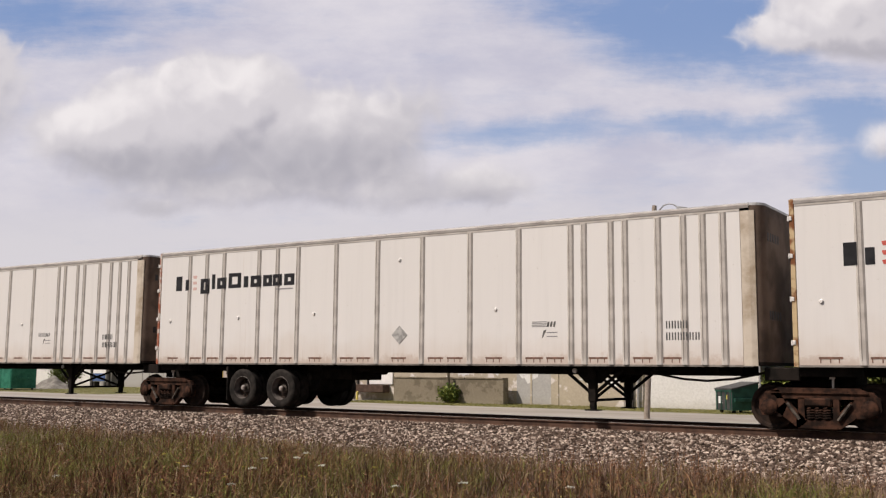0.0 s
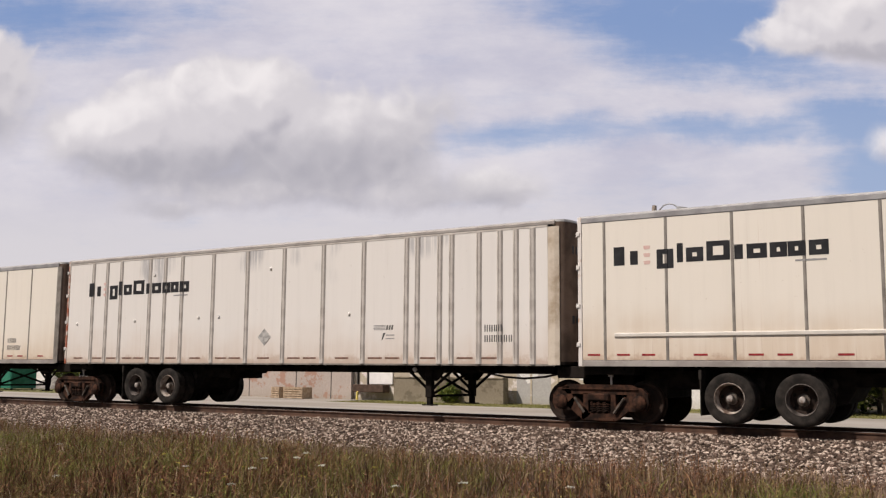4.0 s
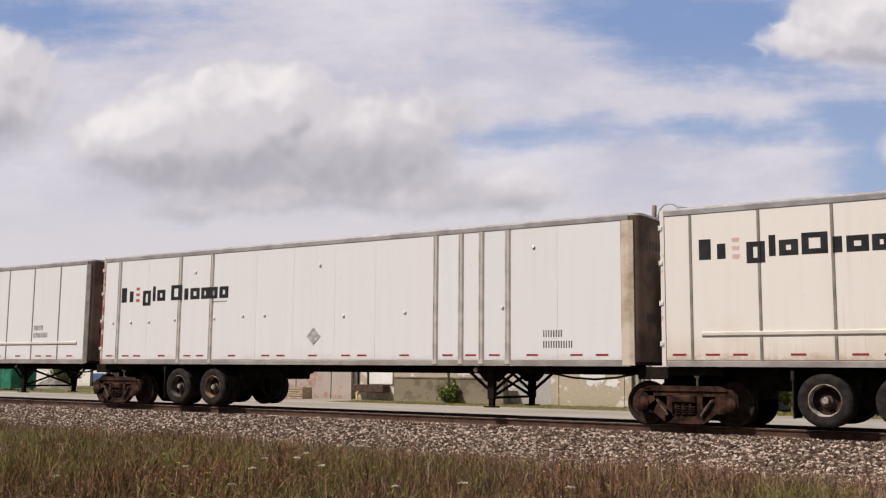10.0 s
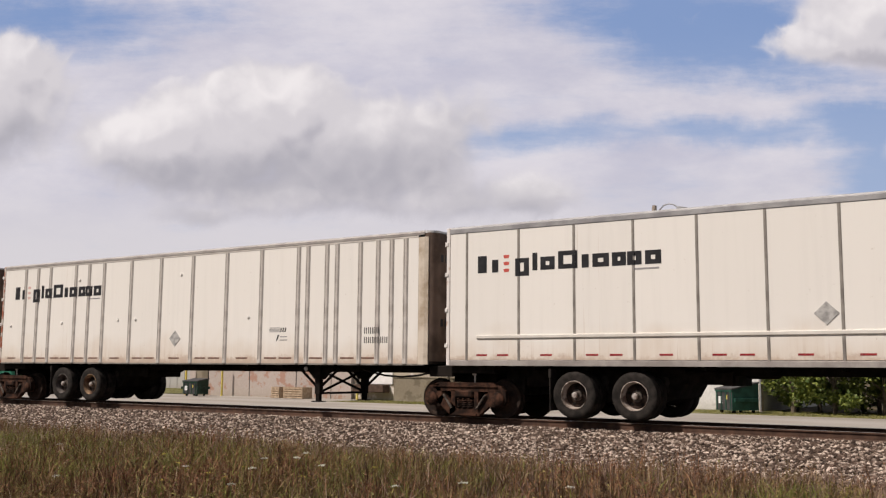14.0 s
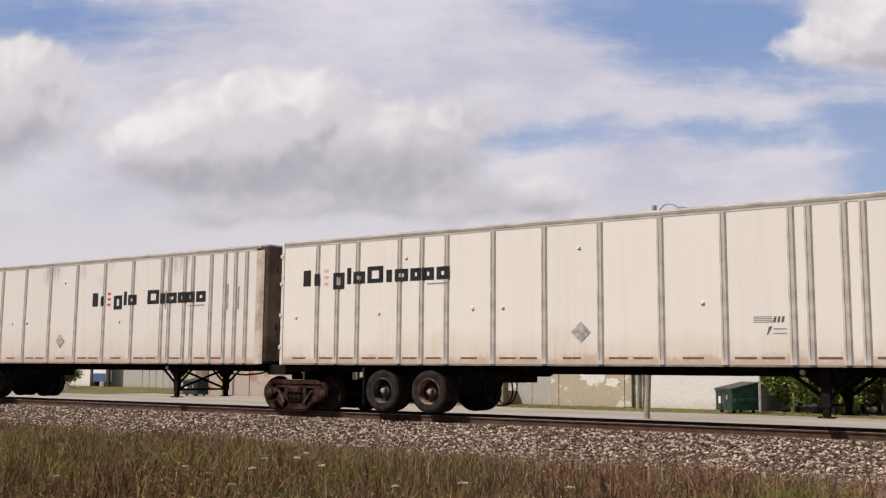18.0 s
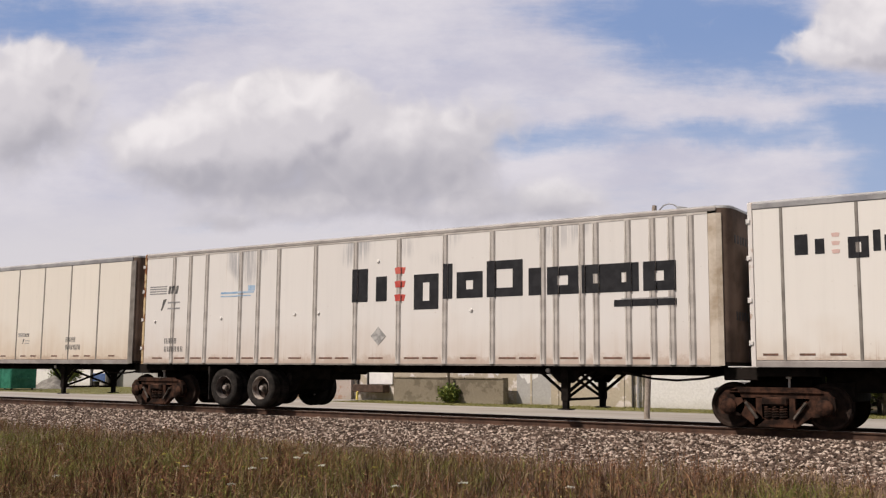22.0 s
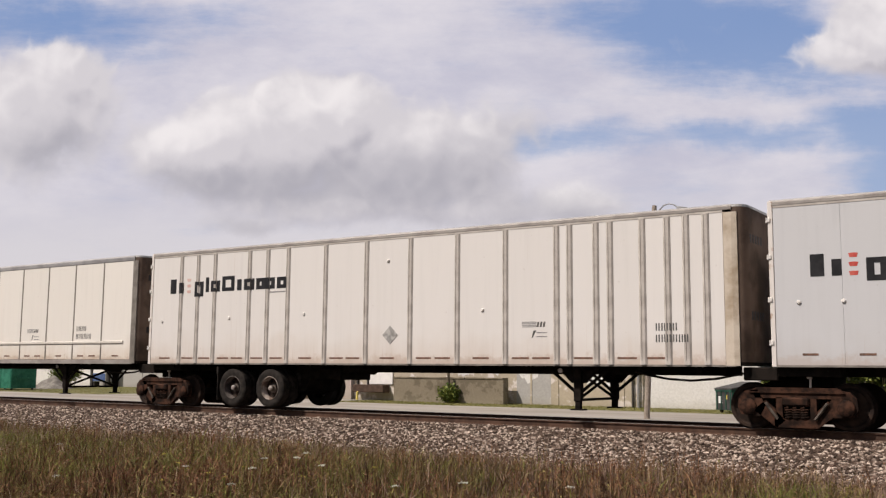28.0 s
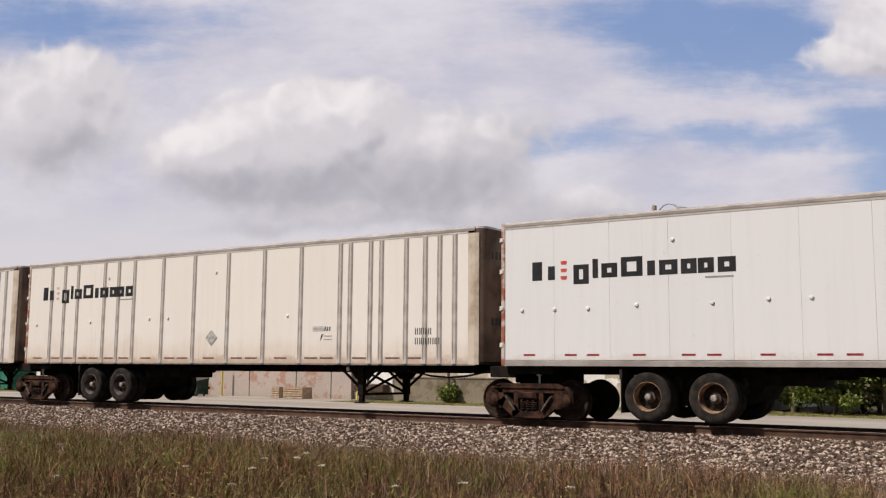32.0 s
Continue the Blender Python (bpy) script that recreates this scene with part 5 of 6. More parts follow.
for x in (-43.68, -40.79):
    post = thing("bollard", "yellow painted steel post beside the wall", "bollard", "yellow posts", pose(x, 39.1, GZ))
    part("tube", Shape().lathe([(0.06, 0.0), (0.06, 1.85), (0.04, 1.90), (0.0, 1.92)], (0, 0, 0), "z", 12), M["yellow"], post)
for i, x in enumerate((-35.93, -35.08, -34.45)):
    pal = thing("pallet_stack" if i % 2 else "wooden_crate", "weathered wooden pallets leaning against the wall" if i % 2 else "weathered wooden crate on the ground", "pallet" if i % 2 else "crate", "", pose(x, 38.6, GZ, 0, 0, 5 * i - 8))
    for j in range(5):
        part("slat", Shape().box(-0.33, 0.33, -0.40, -0.38, 0.04 + j * 0.115, 0.12 + j * 0.115, 0.004), M["wood"], pal)
    for s in (-0.3, 0.0, 0.3):
        part("stringer", Shape().box(s - 0.03, s + 0.03, -0.379, 0.38, 0.0, 0.60, 0.005), M["wood"], pal)

cab = thing("standing_cabinet", "white machine cabinet with a blue lower panel in a dark frame", "cabinet", "", pose(-67.14, 51.4, GZ))
part("body", Shape().box(-0.80, 0.80, -0.3, 0.3, 0.40, 2.6, 0.02), M["white_door"], cab)
part("lower_panel", Shape().box(-0.76, 0.76, -0.33, -0.301, 0.42, 1.05, 0.01), M["blue"], cab, "blue lower panel")
for s in (-1, 1):
    part("frame_post", Shape().box(s * 1.02 - 0.13, s * 1.02 + 0.13, -0.3, -0.10, 0.0, 3.3, 0.01), M["dark_door"], cab)
    part("foot", Shape().box(s * 0.7 - 0.06, s * 0.7 + 0.06, -0.25, 0.25, 0.0, 0.402, 0.01), M["dark_door"], cab)


def heap_z(x, y):
    r = np.sqrt((x / 1.9) ** 2 + (y / 1.1) ** 2)
    return np.clip(0.95 * (1 - r) + 0.10 * np.sin(x * 4.1) * np.cos(y * 5.3), -0.05, 1.0)


heap = tagged(new("gravel_heap", grid_mesh("gravel_heap", np.linspace(-2, 2, 26), np.linspace(-1.2, 1.2, 18), heap_z, M["concrete"])), "low heap of grey gravel on the grass", "heap")
M["grey_gravel"] = material("grey_gravel", mottled((0.13, 0.12, 0.11), (0.24, 0.225, 0.205), 3.0, fine=30, fine_amount=0.5, rough=0.95))
heap.data.materials[0] = M["grey_gravel"]
heap.matrix_basis = pose(-62.22, 43.4, GZ)

wall_post = thing("utility_post", "pale weathered timber post beside the whitewashed wall", "post", "", pose(-11.41, 39.3, GZ))
part("timber", Shape().lathe([(0.085, -0.1), (0.08, 1.4), (0.07, 3.6), (0.0, 3.63)], (0, 0, 0), "z", 10), M["pole"], wall_post, smooth=True)
part("cable_guard", Shape().box(-0.03, 0.03, -0.115, -0.07, 0.1, 2.2, 0.005), M["galv"], wall_post, "grey steel cable guard")

# leaning roadside pole with a curved lamp arm
lamp = thing("street_lamp", "weathered leaning pole with a curved lamp arm", "street lamp", "", pose(-12.52, 30.5, GZ, 0, 3.2, 0))
part("pole", Shape().lathe([(0.095, -0.3), (0.09, 2.0), (0.08, 6.8), (0.07, 6.93), (0.0, 6.95)], (0, 0, 0), "z", 14), M["pole"], lamp, smooth=True)
arm = part("arm", Shape().tube([(0.10, 0, 6.55), (0.18, 0, 6.78), (0.32, 0, 6.93), (0.50, 0, 6.98), (0.68, 0, 6.93), (0.82, 0, 6.84)], 0.022, 8), M["galv"], lamp, smooth=True)
part("lamp_head", Shape().prism([(0.78, 6.80), (0.84, 6.88), (1.12, 6.84), (1.14, 6.79), (0.95, 6.74)], -0.08, 0.08), M["galv"], arm)
part("bracket", Shape().box(0.10, 0.16, -0.05, 0.05, 6.35, 6.62, 0.01), M["galv"], lamp)


# ---- vegetation ----
def leaf_paint(lo, hi, rough=0.6, patch=None, share=0.7):
    """Blade colours by plant, with patches of another growth and darker patches by noise."""
    def make(g):
        rnd = g.n("ShaderNodeNewGeometry").outputs["Random Per Island"]
        col = g.mix(rnd, lo, hi)
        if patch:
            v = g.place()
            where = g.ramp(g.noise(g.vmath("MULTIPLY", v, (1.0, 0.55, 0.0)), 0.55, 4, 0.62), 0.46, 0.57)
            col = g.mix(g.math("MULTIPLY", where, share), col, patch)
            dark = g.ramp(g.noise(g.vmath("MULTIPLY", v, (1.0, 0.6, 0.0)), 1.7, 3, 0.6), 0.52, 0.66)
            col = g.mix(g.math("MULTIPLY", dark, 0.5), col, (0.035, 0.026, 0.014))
        return col, rough, None
    return make


M["leaf"] = material("broad_leaf", leaf_paint((0.045, 0.080, 0.012), (0.18, 0.205, 0.04)))
M["bark"] = material("grey_bark", mottled((0.10, 0.08, 0.06), (0.17, 0.14, 0.11), 8.0, rough=0.95, bump=0.5))


def raw_mesh(name, v, f, mat):
    """A mesh of triangles from number arrays."""
    me = bpy.data.meshes.new(name)
    me.vertices.add(len(v))
    me.vertices.foreach_set("co", np.ascontiguousarray(v, dtype=np.float32).reshape(-1))
    me.loops.add(f.size)
    me.loops.foreach_set("vertex_index", f.reshape(-1).astype(np.int32))
    me.polygons.add(len(f))
    me.polygons.foreach_set("loop_start", np.arange(0, f.size, 3, dtype=np.int32))
    me.update(calc_edges=True)
    me.materials.append(mat)
    return me


def leaves(centres, size):
    """Folded leaf blades (two quads each) turned at random."""
    n = len(centres)
    a, tilt = rng.uniform(0, 2 * math.pi, n), rng.normal(0.2, 0.6, n)
    d = np.stack([np.cos(a) * np.cos(tilt), np.sin(a) * np.cos(tilt), np.sin(tilt)], -1)
    side = np.cross(d, rng.normal(size=(n, 3)))
    side /= np.linalg.norm(side, axis=1)[:, None]
    up = np.cross(side, d)
    s = rng.uniform(0.7, 1.3, n)[:, None] * size
    base, tip = centres, centres + d * s * 1.5
    mid = centres + d * s * 0.7
    v = np.stack([base, mid + side * s * 0.45 + up * s * 0.15, tip, mid - side * s * 0.45 + up * s * 0.15], 1)
    f = np.array([[0, 1, 2], [0, 2, 3]])[None] + (np.arange(n) * 4)[:, None, None]
    return v.reshape(-1, 3), f.reshape(-1, 3)


def small_tree(m, height, spread, n_leaf):
    """A bushy low tree: short stem, limbs and many leaves hung in clumps."""
    t = thing("bushy_tree", "bushy green broadleaf tree behind the road", "tree", "row of trees", m)
    trunk = Shape().tube([(0, 0, -0.1), (0.03, 0.02, 0.6), (-0.03, 0.0, 1.4), (0.05, 0.03, height * 0.6)], [0.10, 0.085, 0.07, 0.03], 8)
    clumps = []
    for i in range(34):
        a = rng.uniform(0, 2 * math.pi)
        h = rng.uniform(0.35, height)
        rr = spread * math.sqrt(max(0.08, 1 - ((h - height * 0.42) / (height * 0.62)) ** 2)) * rng.uniform(0.35, 1.0)
        c = np.array([rr * math.cos(a), rr * math.sin(a), h])
        clumps.append((c, rng.uniform(0.32, 0.62)))
        if i % 2 == 0:
            trunk.tube([(0, 0, h * 0.45 + 0.1), tuple(c * np.array([0.5, 0.5, 0.0]) + np.array([0, 0, h * 0.75])), tuple(c)], [0.035, 0.022, 0.008], 5)
    part("trunk", trunk, M["bark"], t)
    pts = []
    for c, r in clumps:
        k = n_leaf // len(clumps)
        q = rng.normal(size=(k, 3))
        q /= np.linalg.norm(q, axis=1)[:, None]
        pts.append(c + q * r * rng.uniform(0.45, 1.0, (k, 1)) * np.array([1, 1, 0.8]))
    v, f = leaves(np.concatenate(pts), 0.10)
    part("crown", raw_mesh("crown", v, f, M["leaf"]), None, t, "dense crown of small green leaves")
    return t


for i, (x, y, h, s) in enumerate(((-10.24, 39.4, 3.4, 1.3), (-8.6, 38.9, 3.6, 1.5), (-6.91, 39.2, 3.3, 1.4), (-5.19, 38.8, 3.5, 1.5), (-9.62, 41.0, 4.4, 1.7), (-7.52, 41.4, 4.6, 1.8), (-4.51, 41.2, 4.4, 1.8), (-2.64, 39.6, 3.5, 1.6), (-10.93, 43.0, 4.2, 1.8), (-6.22, 43.4, 4.6, 2.0), (-8.54, 43.6, 4.4, 1.9), (-3.21, 43.0, 4.4, 2.0))):
    small_tree(pose(x, y, GZ, 0, 0, 47 * i), h, s, 5200)


def blades(n, xy, height, width, lean, segs=2):
    """Grass blades: tapering bent strips."""
    x, y = xy
    z = ground_z(x, y)
    h = height
    a, b = rng.uniform(0, 2 * math.pi, n), rng.uniform(0, 2 * math.pi, n)
    l = np.abs(rng.normal(0, lean, n)) * h
    pts = []
    for i in range(segs + 1):
        q = i / segs
        pts.append(np.stack([x + np.cos(a) * l * q * q, y + np.sin(a) * l * q * q, z - 0.03 + h * q * (1 - 0.12 * q)], -1))
    side = np.stack([np.cos(b), np.sin(b), np.zeros(n)], -1) * (width / 2)[:, None]
    v = []
    for i in range(segs):
        w_ = 1 - 0.35 * i / segs
        v += [pts[i] - side * w_, pts[i] + side * w_]
    v.append(pts[segs])
    k = 2 * segs + 1
    v = np.stack(v, 1)
    f = []
    for i in range(segs - 1):
        f += [[2 * i, 2 * i + 1, 2 * i + 3], [2 * i, 2 * i + 3, 2 * i + 2]]
    f.append([2 * segs - 2, 2 * segs - 1, 2 * segs])
    f = np.array(f)[None] + (np.arange(n) * k)[:, None, None]
    return v.reshape(-1, 3), f.reshape(-1, 3), np.stack(pts, 1)


def field(n, y0, y1, near=1.0):
    """Random places in the part of the verge that the camera looks over."""
    y = y0 + (y1 - y0) * rng.random(n) ** near
    lo, hi = -1.66 * y - 1.5, -0.10 * y + 2.0
    return lo + (hi - lo) * rng.random(n), y


def patchy(x, y, s=1.0, o=0.0):
    return 0.5 + 0.25 * (np.sin(x * 0.9 * s + 1.1 + o) * np.cos(y * 0.8 * s + o) + np.sin(x * 0.37 * s - y * 0.5 * s + 2 * o))


def clumps(x, y, o=0.0):
    """Uneven clumps a step or two across, from 0 to 1."""
    a = np.sin(x * 2.3 + 1.7 * np.sin(y * 1.1 + o) + o) * np.cos(y * 2.0 + 1.3 * np.sin(x * 0.9 - o))
    b = np.sin(x * 4.7 - y * 3.1 + 2.2 * np.sin(x * 1.3 + 2 * o)) * np.sin(y * 4.1 + o)
    return np.clip(0.5 + 0.38 * a + 0.24 * b, 0, 1)


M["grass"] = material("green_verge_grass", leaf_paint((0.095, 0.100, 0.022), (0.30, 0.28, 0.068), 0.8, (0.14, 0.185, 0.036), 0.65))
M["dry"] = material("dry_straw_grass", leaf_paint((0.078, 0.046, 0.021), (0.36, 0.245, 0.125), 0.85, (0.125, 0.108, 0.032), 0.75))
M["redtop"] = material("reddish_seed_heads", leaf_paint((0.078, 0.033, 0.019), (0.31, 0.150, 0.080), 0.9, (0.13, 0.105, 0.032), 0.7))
M["fresh"] = material("fresh_grass", leaf_paint((0.15, 0.17, 0.036), (0.37, 0.35, 0.095), 0.7))
M["weed_leaf"] = material("yellowing_weed_leaves", leaf_paint((0.10, 0.10, 0.025), (0.30, 0.24, 0.08), 0.7))
M["straw"] = material("pale_pinkish_straw", leaf_paint((0.19, 0.125, 0.09), (0.45, 0.33, 0.245), 0.85))
M["mauve"] = material("mauve_brown_dead_grass", leaf_paint((0.085, 0.050, 0.040), (0.27, 0.175, 0.135), 0.85))
M["dock"] = material("dark_brown_seed_stalk", leaf_paint((0.03, 0.015, 0.008), (0.10, 0.05, 0.028), 0.9))
M["umbel"] = material("white_wild_carrot_flowers", leaf_paint((0.55, 0.55, 0.45), (0.72, 0.72, 0.62), 0.8))
M["yellow_flower"] = material("yellow_flower_heads", leaf_paint((0.45, 0.36, 0.05), (0.6, 0.5, 0.1), 0.8))


def meadow(name, n, y0, y1, h0, h1, w0, w1, lean, mat, label, keep=None, near=1.0, tuft=9):
    m = n // tuft
    x, y = field(m, y0, y1, near)
    tall = np.repeat(rng.uniform(0.6, 1.2, m), tuft)
    x = np.repeat(x, tuft) + rng.normal(0, 0.09, m * tuft)
    y = np.repeat(y, tuft) + rng.normal(0, 0.09, m * tuft)
    n = m * tuft
    if keep is not None:
        ok = rng.random(n) < keep(x, y)
        x, y, tall = x[ok], y[ok], tall[ok]
    n = len(x)
    fade = np.clip((17.0 - y) / 2.4, 0.4, 1.0)
    h = tall * rng.uniform(h0, h1, n) * (0.62 + 0.28 * patchy(x, y, 1.7, 2.0) + 0.42 * clumps(x, y, 3.0)) * fade
    v, f, pts = blades(n, (x, y), h, rng.uniform(w0, w1, n), lean, 3)
    tagged(new(name, raw_mesh(name, v, f, M[mat])), label, "grass", kind="stuff")
    return pts


def left_green(x, y):
    return np.clip(0.26 + (patchy(x, y) - 0.42) * 2.0 + (clumps(x, y, 0.6) - 0.46) * 1.5 - (x + 7) * 0.085, 0.04, 1) * np.clip((13.9 - y) / 1.6, 0.06, 1)


def sparse_edge(x, y):
    edge = 15.9 - 1.3 * np.clip((x + 15.0) / 9.0, 0, 1)
    edge = edge + 1.5 * (clumps(x, y * 0.5, 1.9) - 0.5)
    return np.clip((edge - y) / 1.6, 0.06, 1)


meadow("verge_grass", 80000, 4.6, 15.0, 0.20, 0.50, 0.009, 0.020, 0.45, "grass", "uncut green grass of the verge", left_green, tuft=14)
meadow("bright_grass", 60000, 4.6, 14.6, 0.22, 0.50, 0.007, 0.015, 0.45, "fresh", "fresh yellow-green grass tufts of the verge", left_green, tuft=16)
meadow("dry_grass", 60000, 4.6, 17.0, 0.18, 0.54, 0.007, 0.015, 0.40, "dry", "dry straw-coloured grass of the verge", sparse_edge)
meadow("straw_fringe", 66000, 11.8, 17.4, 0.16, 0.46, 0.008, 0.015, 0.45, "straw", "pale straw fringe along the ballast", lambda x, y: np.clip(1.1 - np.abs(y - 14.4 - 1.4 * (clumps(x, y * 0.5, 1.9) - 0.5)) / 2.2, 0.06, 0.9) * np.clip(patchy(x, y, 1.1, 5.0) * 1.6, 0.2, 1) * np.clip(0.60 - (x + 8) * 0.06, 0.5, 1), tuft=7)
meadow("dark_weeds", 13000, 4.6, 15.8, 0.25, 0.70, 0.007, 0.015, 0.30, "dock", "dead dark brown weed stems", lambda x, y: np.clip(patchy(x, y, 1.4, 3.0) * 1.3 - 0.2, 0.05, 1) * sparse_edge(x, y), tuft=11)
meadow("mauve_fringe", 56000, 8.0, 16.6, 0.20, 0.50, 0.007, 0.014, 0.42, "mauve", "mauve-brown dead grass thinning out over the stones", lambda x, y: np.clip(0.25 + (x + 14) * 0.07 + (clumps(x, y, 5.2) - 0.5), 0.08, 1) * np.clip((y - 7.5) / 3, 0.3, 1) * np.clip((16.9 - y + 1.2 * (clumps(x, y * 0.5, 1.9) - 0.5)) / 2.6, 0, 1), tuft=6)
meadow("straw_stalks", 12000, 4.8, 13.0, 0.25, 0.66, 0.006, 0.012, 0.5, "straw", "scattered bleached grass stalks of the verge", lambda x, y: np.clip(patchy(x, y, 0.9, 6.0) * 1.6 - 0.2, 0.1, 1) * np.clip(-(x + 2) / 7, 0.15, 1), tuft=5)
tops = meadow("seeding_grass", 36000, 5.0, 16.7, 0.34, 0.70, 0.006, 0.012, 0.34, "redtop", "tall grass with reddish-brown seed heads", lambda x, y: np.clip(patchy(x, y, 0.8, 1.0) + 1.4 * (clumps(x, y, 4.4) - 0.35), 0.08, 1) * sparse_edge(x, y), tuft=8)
# plumes of the seeding grass: small flecks round the upper stalks
mixq = rng.random((len(tops), 3, 1))
plume = (tops[:, 2][:, None] * (1 - mixq) + tops[:, 3][:, None] * mixq + rng.normal(0, 0.012, (len(tops), 3, 3))).reshape(-1, 3)
v, f = leaves(plume, 0.017)
tagged(new("seed_plumes", raw_mesh("seed_plumes", v, f, M["redtop"])), "reddish-brown grass seed plumes", "grass", kind="stuff")


wx, wy = field(16000, 5.0, 13.5)
sel = rng.random(len(wx)) < np.clip(patchy(wx, wy, 1.2, 4.0) * 1.6 - 0.3, 0.05, 1)
wx, wy = wx[sel], wy[sel]
v, f = leaves(np.column_stack([wx, wy, ground_z(wx, wy) + rng.uniform(0.12, 0.5, len(wx))]), 0.022)
tagged(new("weed_leaves", raw_mesh("weed_leaves", v, f, M["weed_leaf"])), "yellowing leaves of low weeds", "weeds", kind="stuff")


def stalk(name, label, x, y, h, head, mat, count, size):
    """A single tall weed with a seed head or flower."""
    z = float(ground_z(x, y))
    s = thing(name, label, "weed", "", pose(x, y, z))
    lean = random.uniform(-0.06, 0.06)
    part("stem", Shape().tube([(0, 0, -0.05), (lean * 0.4, 0, h * 0.5), (lean, 0.01, h)], [0.006, 0.005, 0.003], 5), M["dock" if mat == "dock" else "grass"], s)
    if head == "umbel":
        q = rng.uniform(-1, 1, (count, 2))
        q = q[(q ** 2).sum(1) < 1] * size
        c = np.column_stack([q[:, 0] + lean, q[:, 1] + 0.01, h + 0.012 - 0.25 * (q ** 2).sum(1) / size])
        leaf = 0.009
    else:
        t_ = rng.random(count)
        rr = size * (0.35 + 0.65 * np.sin(t_ * math.pi))
        a = rng.uniform(0, 2 * math.pi, count)
        c = np.column_stack([rr * np.cos(a) + lean, rr * np.sin(a), h - 0.30 * h * t_ + 0.02])
        leaf = 0.012
    vv, ff = leaves(c, leaf)
    part("flower_head" if head == "umbel" else "seed_head", raw_mesh("head", vv, ff, M[mat]), None, s)


# short roadside lawn between the road and the buildings
M["lawn"] = material("mown_roadside_grass", leaf_paint((0.10, 0.105, 0.022), (0.22, 0.20, 0.055), 0.8))
nx = 44000
lx = rng.uniform(-82, 2, nx)
ly = ROAD_FAR + 0.05 + rng.random(nx) * np.where(lx < -47.43, 14.5, 3.9)
okay = (lx > -30.580000000000002) | (lx < -47.43)
lx, ly = lx[okay], ly[okay]
v, f, _ = blades(len(lx), (lx, ly), rng.uniform(0.05, 0.13, len(lx)), rng.uniform(0.015, 0.03, len(lx)), 0.7, 2)
tagged(new("roadside_lawn", raw_mesh("roadside_lawn", v, f, M["lawn"])), "short green grass along the road", "grass", kind="stuff")
apron = setting("pavement_apron", Shape().box(-47.03, -30.78, ROAD_FAR, 39.6, -0.6, -0.445), M["road"], "pale paved apron before the brick building", "pavement")

for x, y, z in ((-7.94, 8.5, 0.17), (-10.45, 8.0, -0.16), (-10.54, 9.0, -0.18), (-3.91, 8.5, 0.08), (-6.42, 7.6, -0.2)):
    stalk("dock_weed", "dead dark brown dock stalk with a seed head", x, y, z - float(ground_z(x, y)), "seed", "dock", 150, 0.022)
for x, y, z in ((-7.74, 8.8, 0.08), (-7.95, 8.8, 0.02), (-5.52, 7.5, -0.02), (-8.05, 8.2, -0.06), (-9.31, 8.4, -0.13), (-7.36, 7.2, -0.1), (-4.24, 8.5, -0.03), (-15.45, 11.0, -0.3), (-7.01, 8.2, 0.03), (-10.16, 7.2, -0.2), (-5.46, 8.5, -0.07), (-8.61, 9.0, -0.04)):
    stalk("wild_carrot", "wild carrot with a flat white flower head", x, y, z - float(ground_z(x, y)), "umbel", "umbel", 70, 0.045)
for i in range(14):
    y = 7.0 + 2.6 * random.random()
    x = -1.03 * y + random.uniform(-1.2, 4.0)
    stalk("yellow_weed", "weed with small yellow flower clusters", x, y, random.uniform(0.42, 0.58), "umbel", "yellow_flower", 26, 0.03)

M["turf"] = material("olive_turf", mottled((0.11, 0.115, 0.035), (0.19, 0.17, 0.07), 1.2, fine=25, world_space=True, rough=0.95))
for x0, x1 in ((-30.77, 6.0), (-110.0, -47.05)):
    setting("lawn", Shape().box(x0, x1, ROAD_FAR + 0.004, 40.5 if x1 > 0 else 51.9, -0.6, -0.455), M["turf"], "olive mown grass strip beside the road", "lawn")
small_tree(pose(-25.56, 38.7, GZ, 0, 0, 20), 0.55, 0.28, 900)
small_tree(pose(-62.96, 45.0, GZ, 0, 0, 120), 1.7, 0.9, 2600)


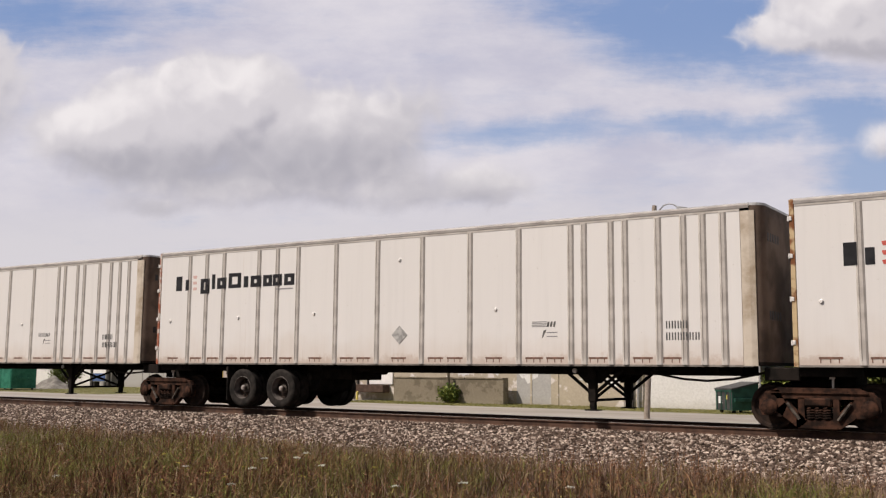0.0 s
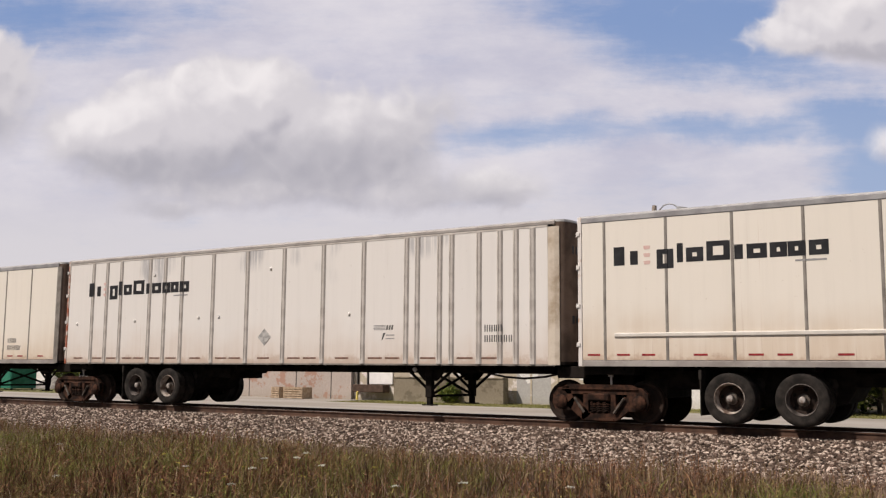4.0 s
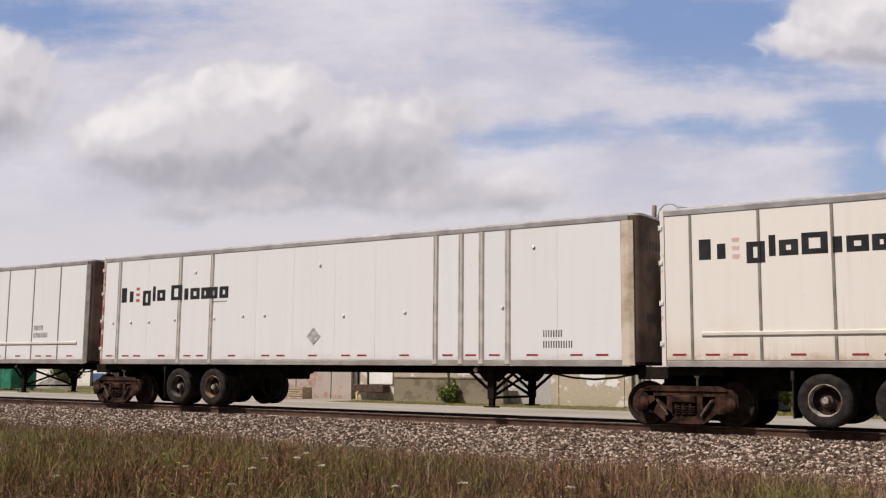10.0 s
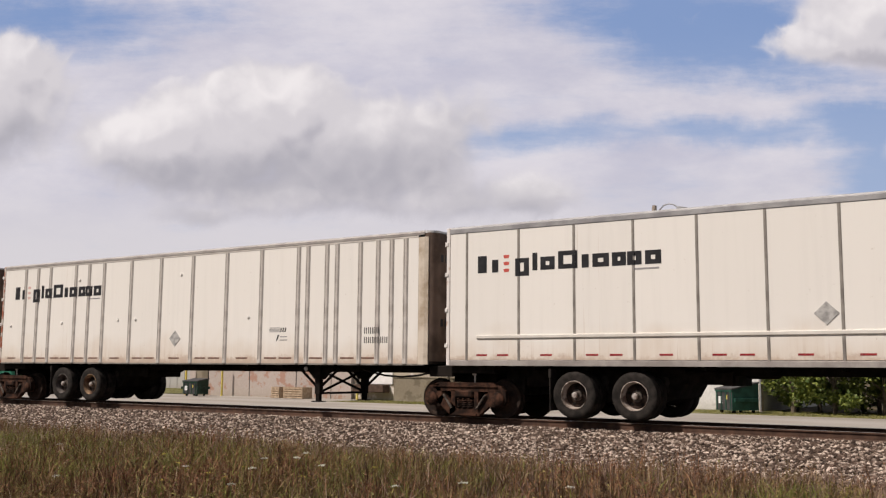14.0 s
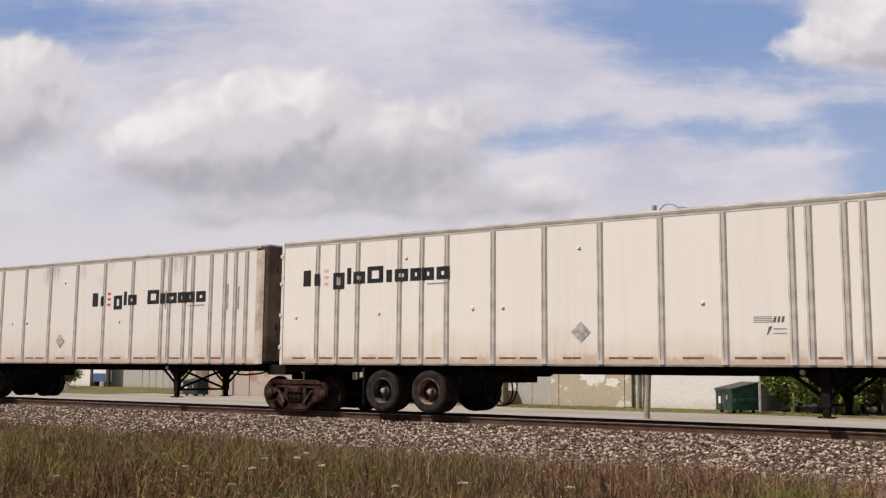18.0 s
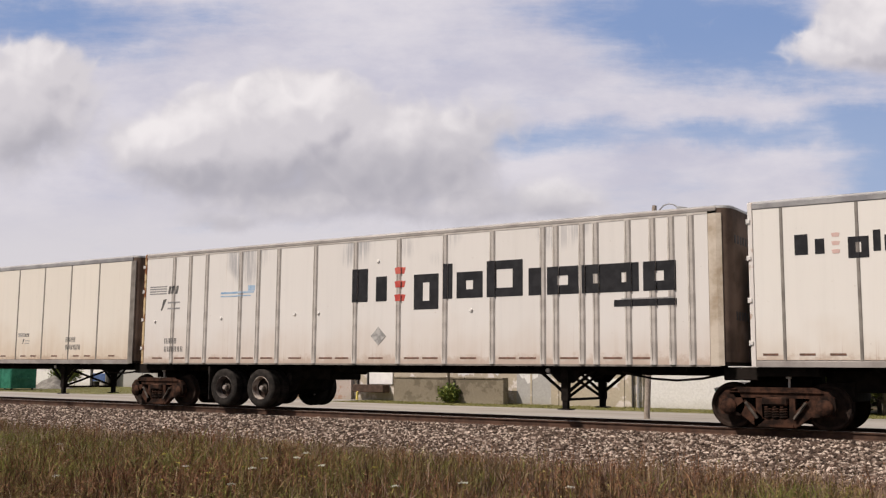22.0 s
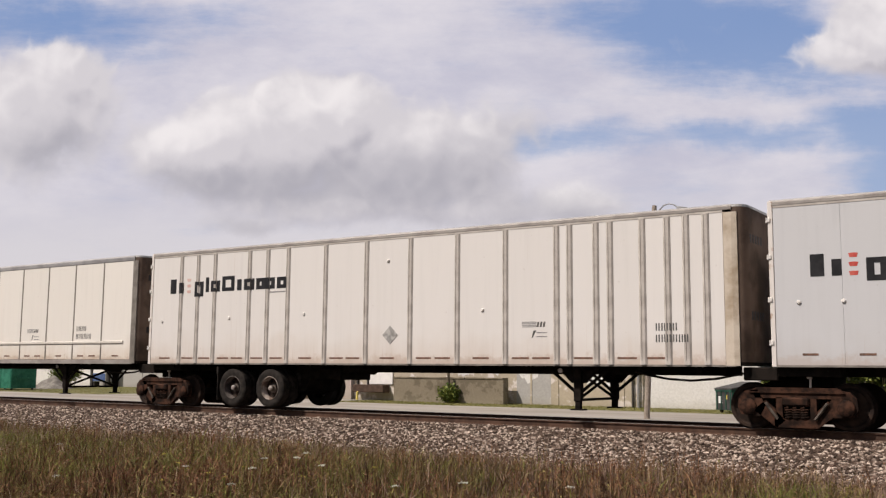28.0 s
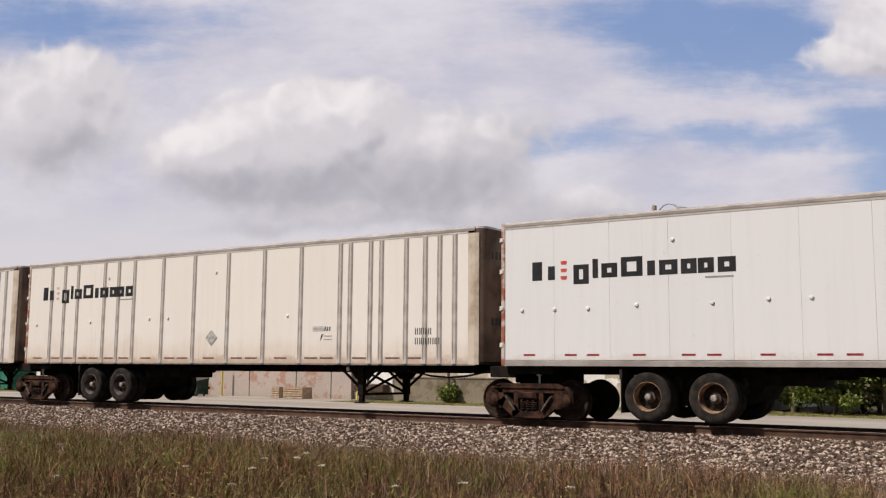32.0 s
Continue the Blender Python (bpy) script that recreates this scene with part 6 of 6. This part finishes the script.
# ---- how things move ----
SLACK = {0: 0.05, 1: 0.00, 2: -0.10, 3: -0.29, 4: -0.13, 5: 0.06, 6: -0.07, 7: 0.00, 8: 0.02, 9: -0.04, 10: 0.09, 11: 0.17, 12: 0.15, 13: 0.07, 14: 0.04, 15: -0.19, 16: -0.10, 17: 0.06, 18: -0.01, 19: -0.04, 20: -0.03, 21: -0.08, 22: 0.03, 23: 0.04, 24: 0.04}   # coupling slack of single trailers
BOGIE_AT = {1: 0.16, 8: 0.52, 16: 0.42, 22: 0.52}
UNEVEN = (-0.27, -0.12, -0.07, -0.09, -0.01, 0.07, 0.21, 0.27, 0.18, 0.09, -0.00, -0.09, -0.03, 0.04, 0.03, 0.07, 0.08, 0.08, 0.13, 0.15, 0.09, 0.14, 0.21, 0.18, 0.24, -0.16, -0.20, -0.14, -0.17, -0.17, -0.15, -0.13, -0.10, -0.08, -0.10, -0.15, -0.09, -0.08, -0.05, 0.04, 0.03, 0.06, 0.11, 0.04, 0.12, 0.10, 0.07, 0.00, 0.09, 0.07, 0.01, 0.06, 0.07, 0.07, 0.07, 0.08, 0.05, 0.07, 0.04, -0.01, 0.06, 0.02, -0.03, 0.02, -0.00)   # how far the train is ahead of a steady run, every half second


def rear_x(k, t):
    """Where the rear of trailer k is on the track: the train slows a little and runs unevenly."""
    return SLACK.get(k, 0.0) -4.599 -17.344 * k + 11.9180 * t -0.006114 * t * t + float(np.interp(t, np.arange(len(UNEVEN)) * 0.5, UNEVEN))


def motions():
    times = [i * 0.5 for i in range(65)]
    for k, tr in enumerate(trailers):
        walk(tr, [(t, pose(rear_x(k, t), CY, 0)) for t in times])
        b, sets = bogies[k]
        walk(b, [(t, pose(rear_x(k, t) + BOGIE_AT.get(k, 0.33), CY, 0)) for t in times])
        seen = [t / FPS for t in range(0, 32 * FPS + 1) if -42 < rear_x(k, t / FPS) < 8]
        if not seen:
            continue
        stops = sorted({0.0, *seen, 32.0})
        for ws, x in sets:
            rows = []
            for t in stops:
                tt = min(max(t, seen[0]), seen[-1])
                turn = math.degrees((rear_x(k, tt) - rear_x(k, seen[0])) / WR)
                rows.append((t, pose(x, 0, WR, 0, turn % 360.0, 0)))
            walk(ws, rows)
    for ob, m0, m1 in drifting:
        walk(ob, [(0.0, m0), (32.0, m1)])


motions()
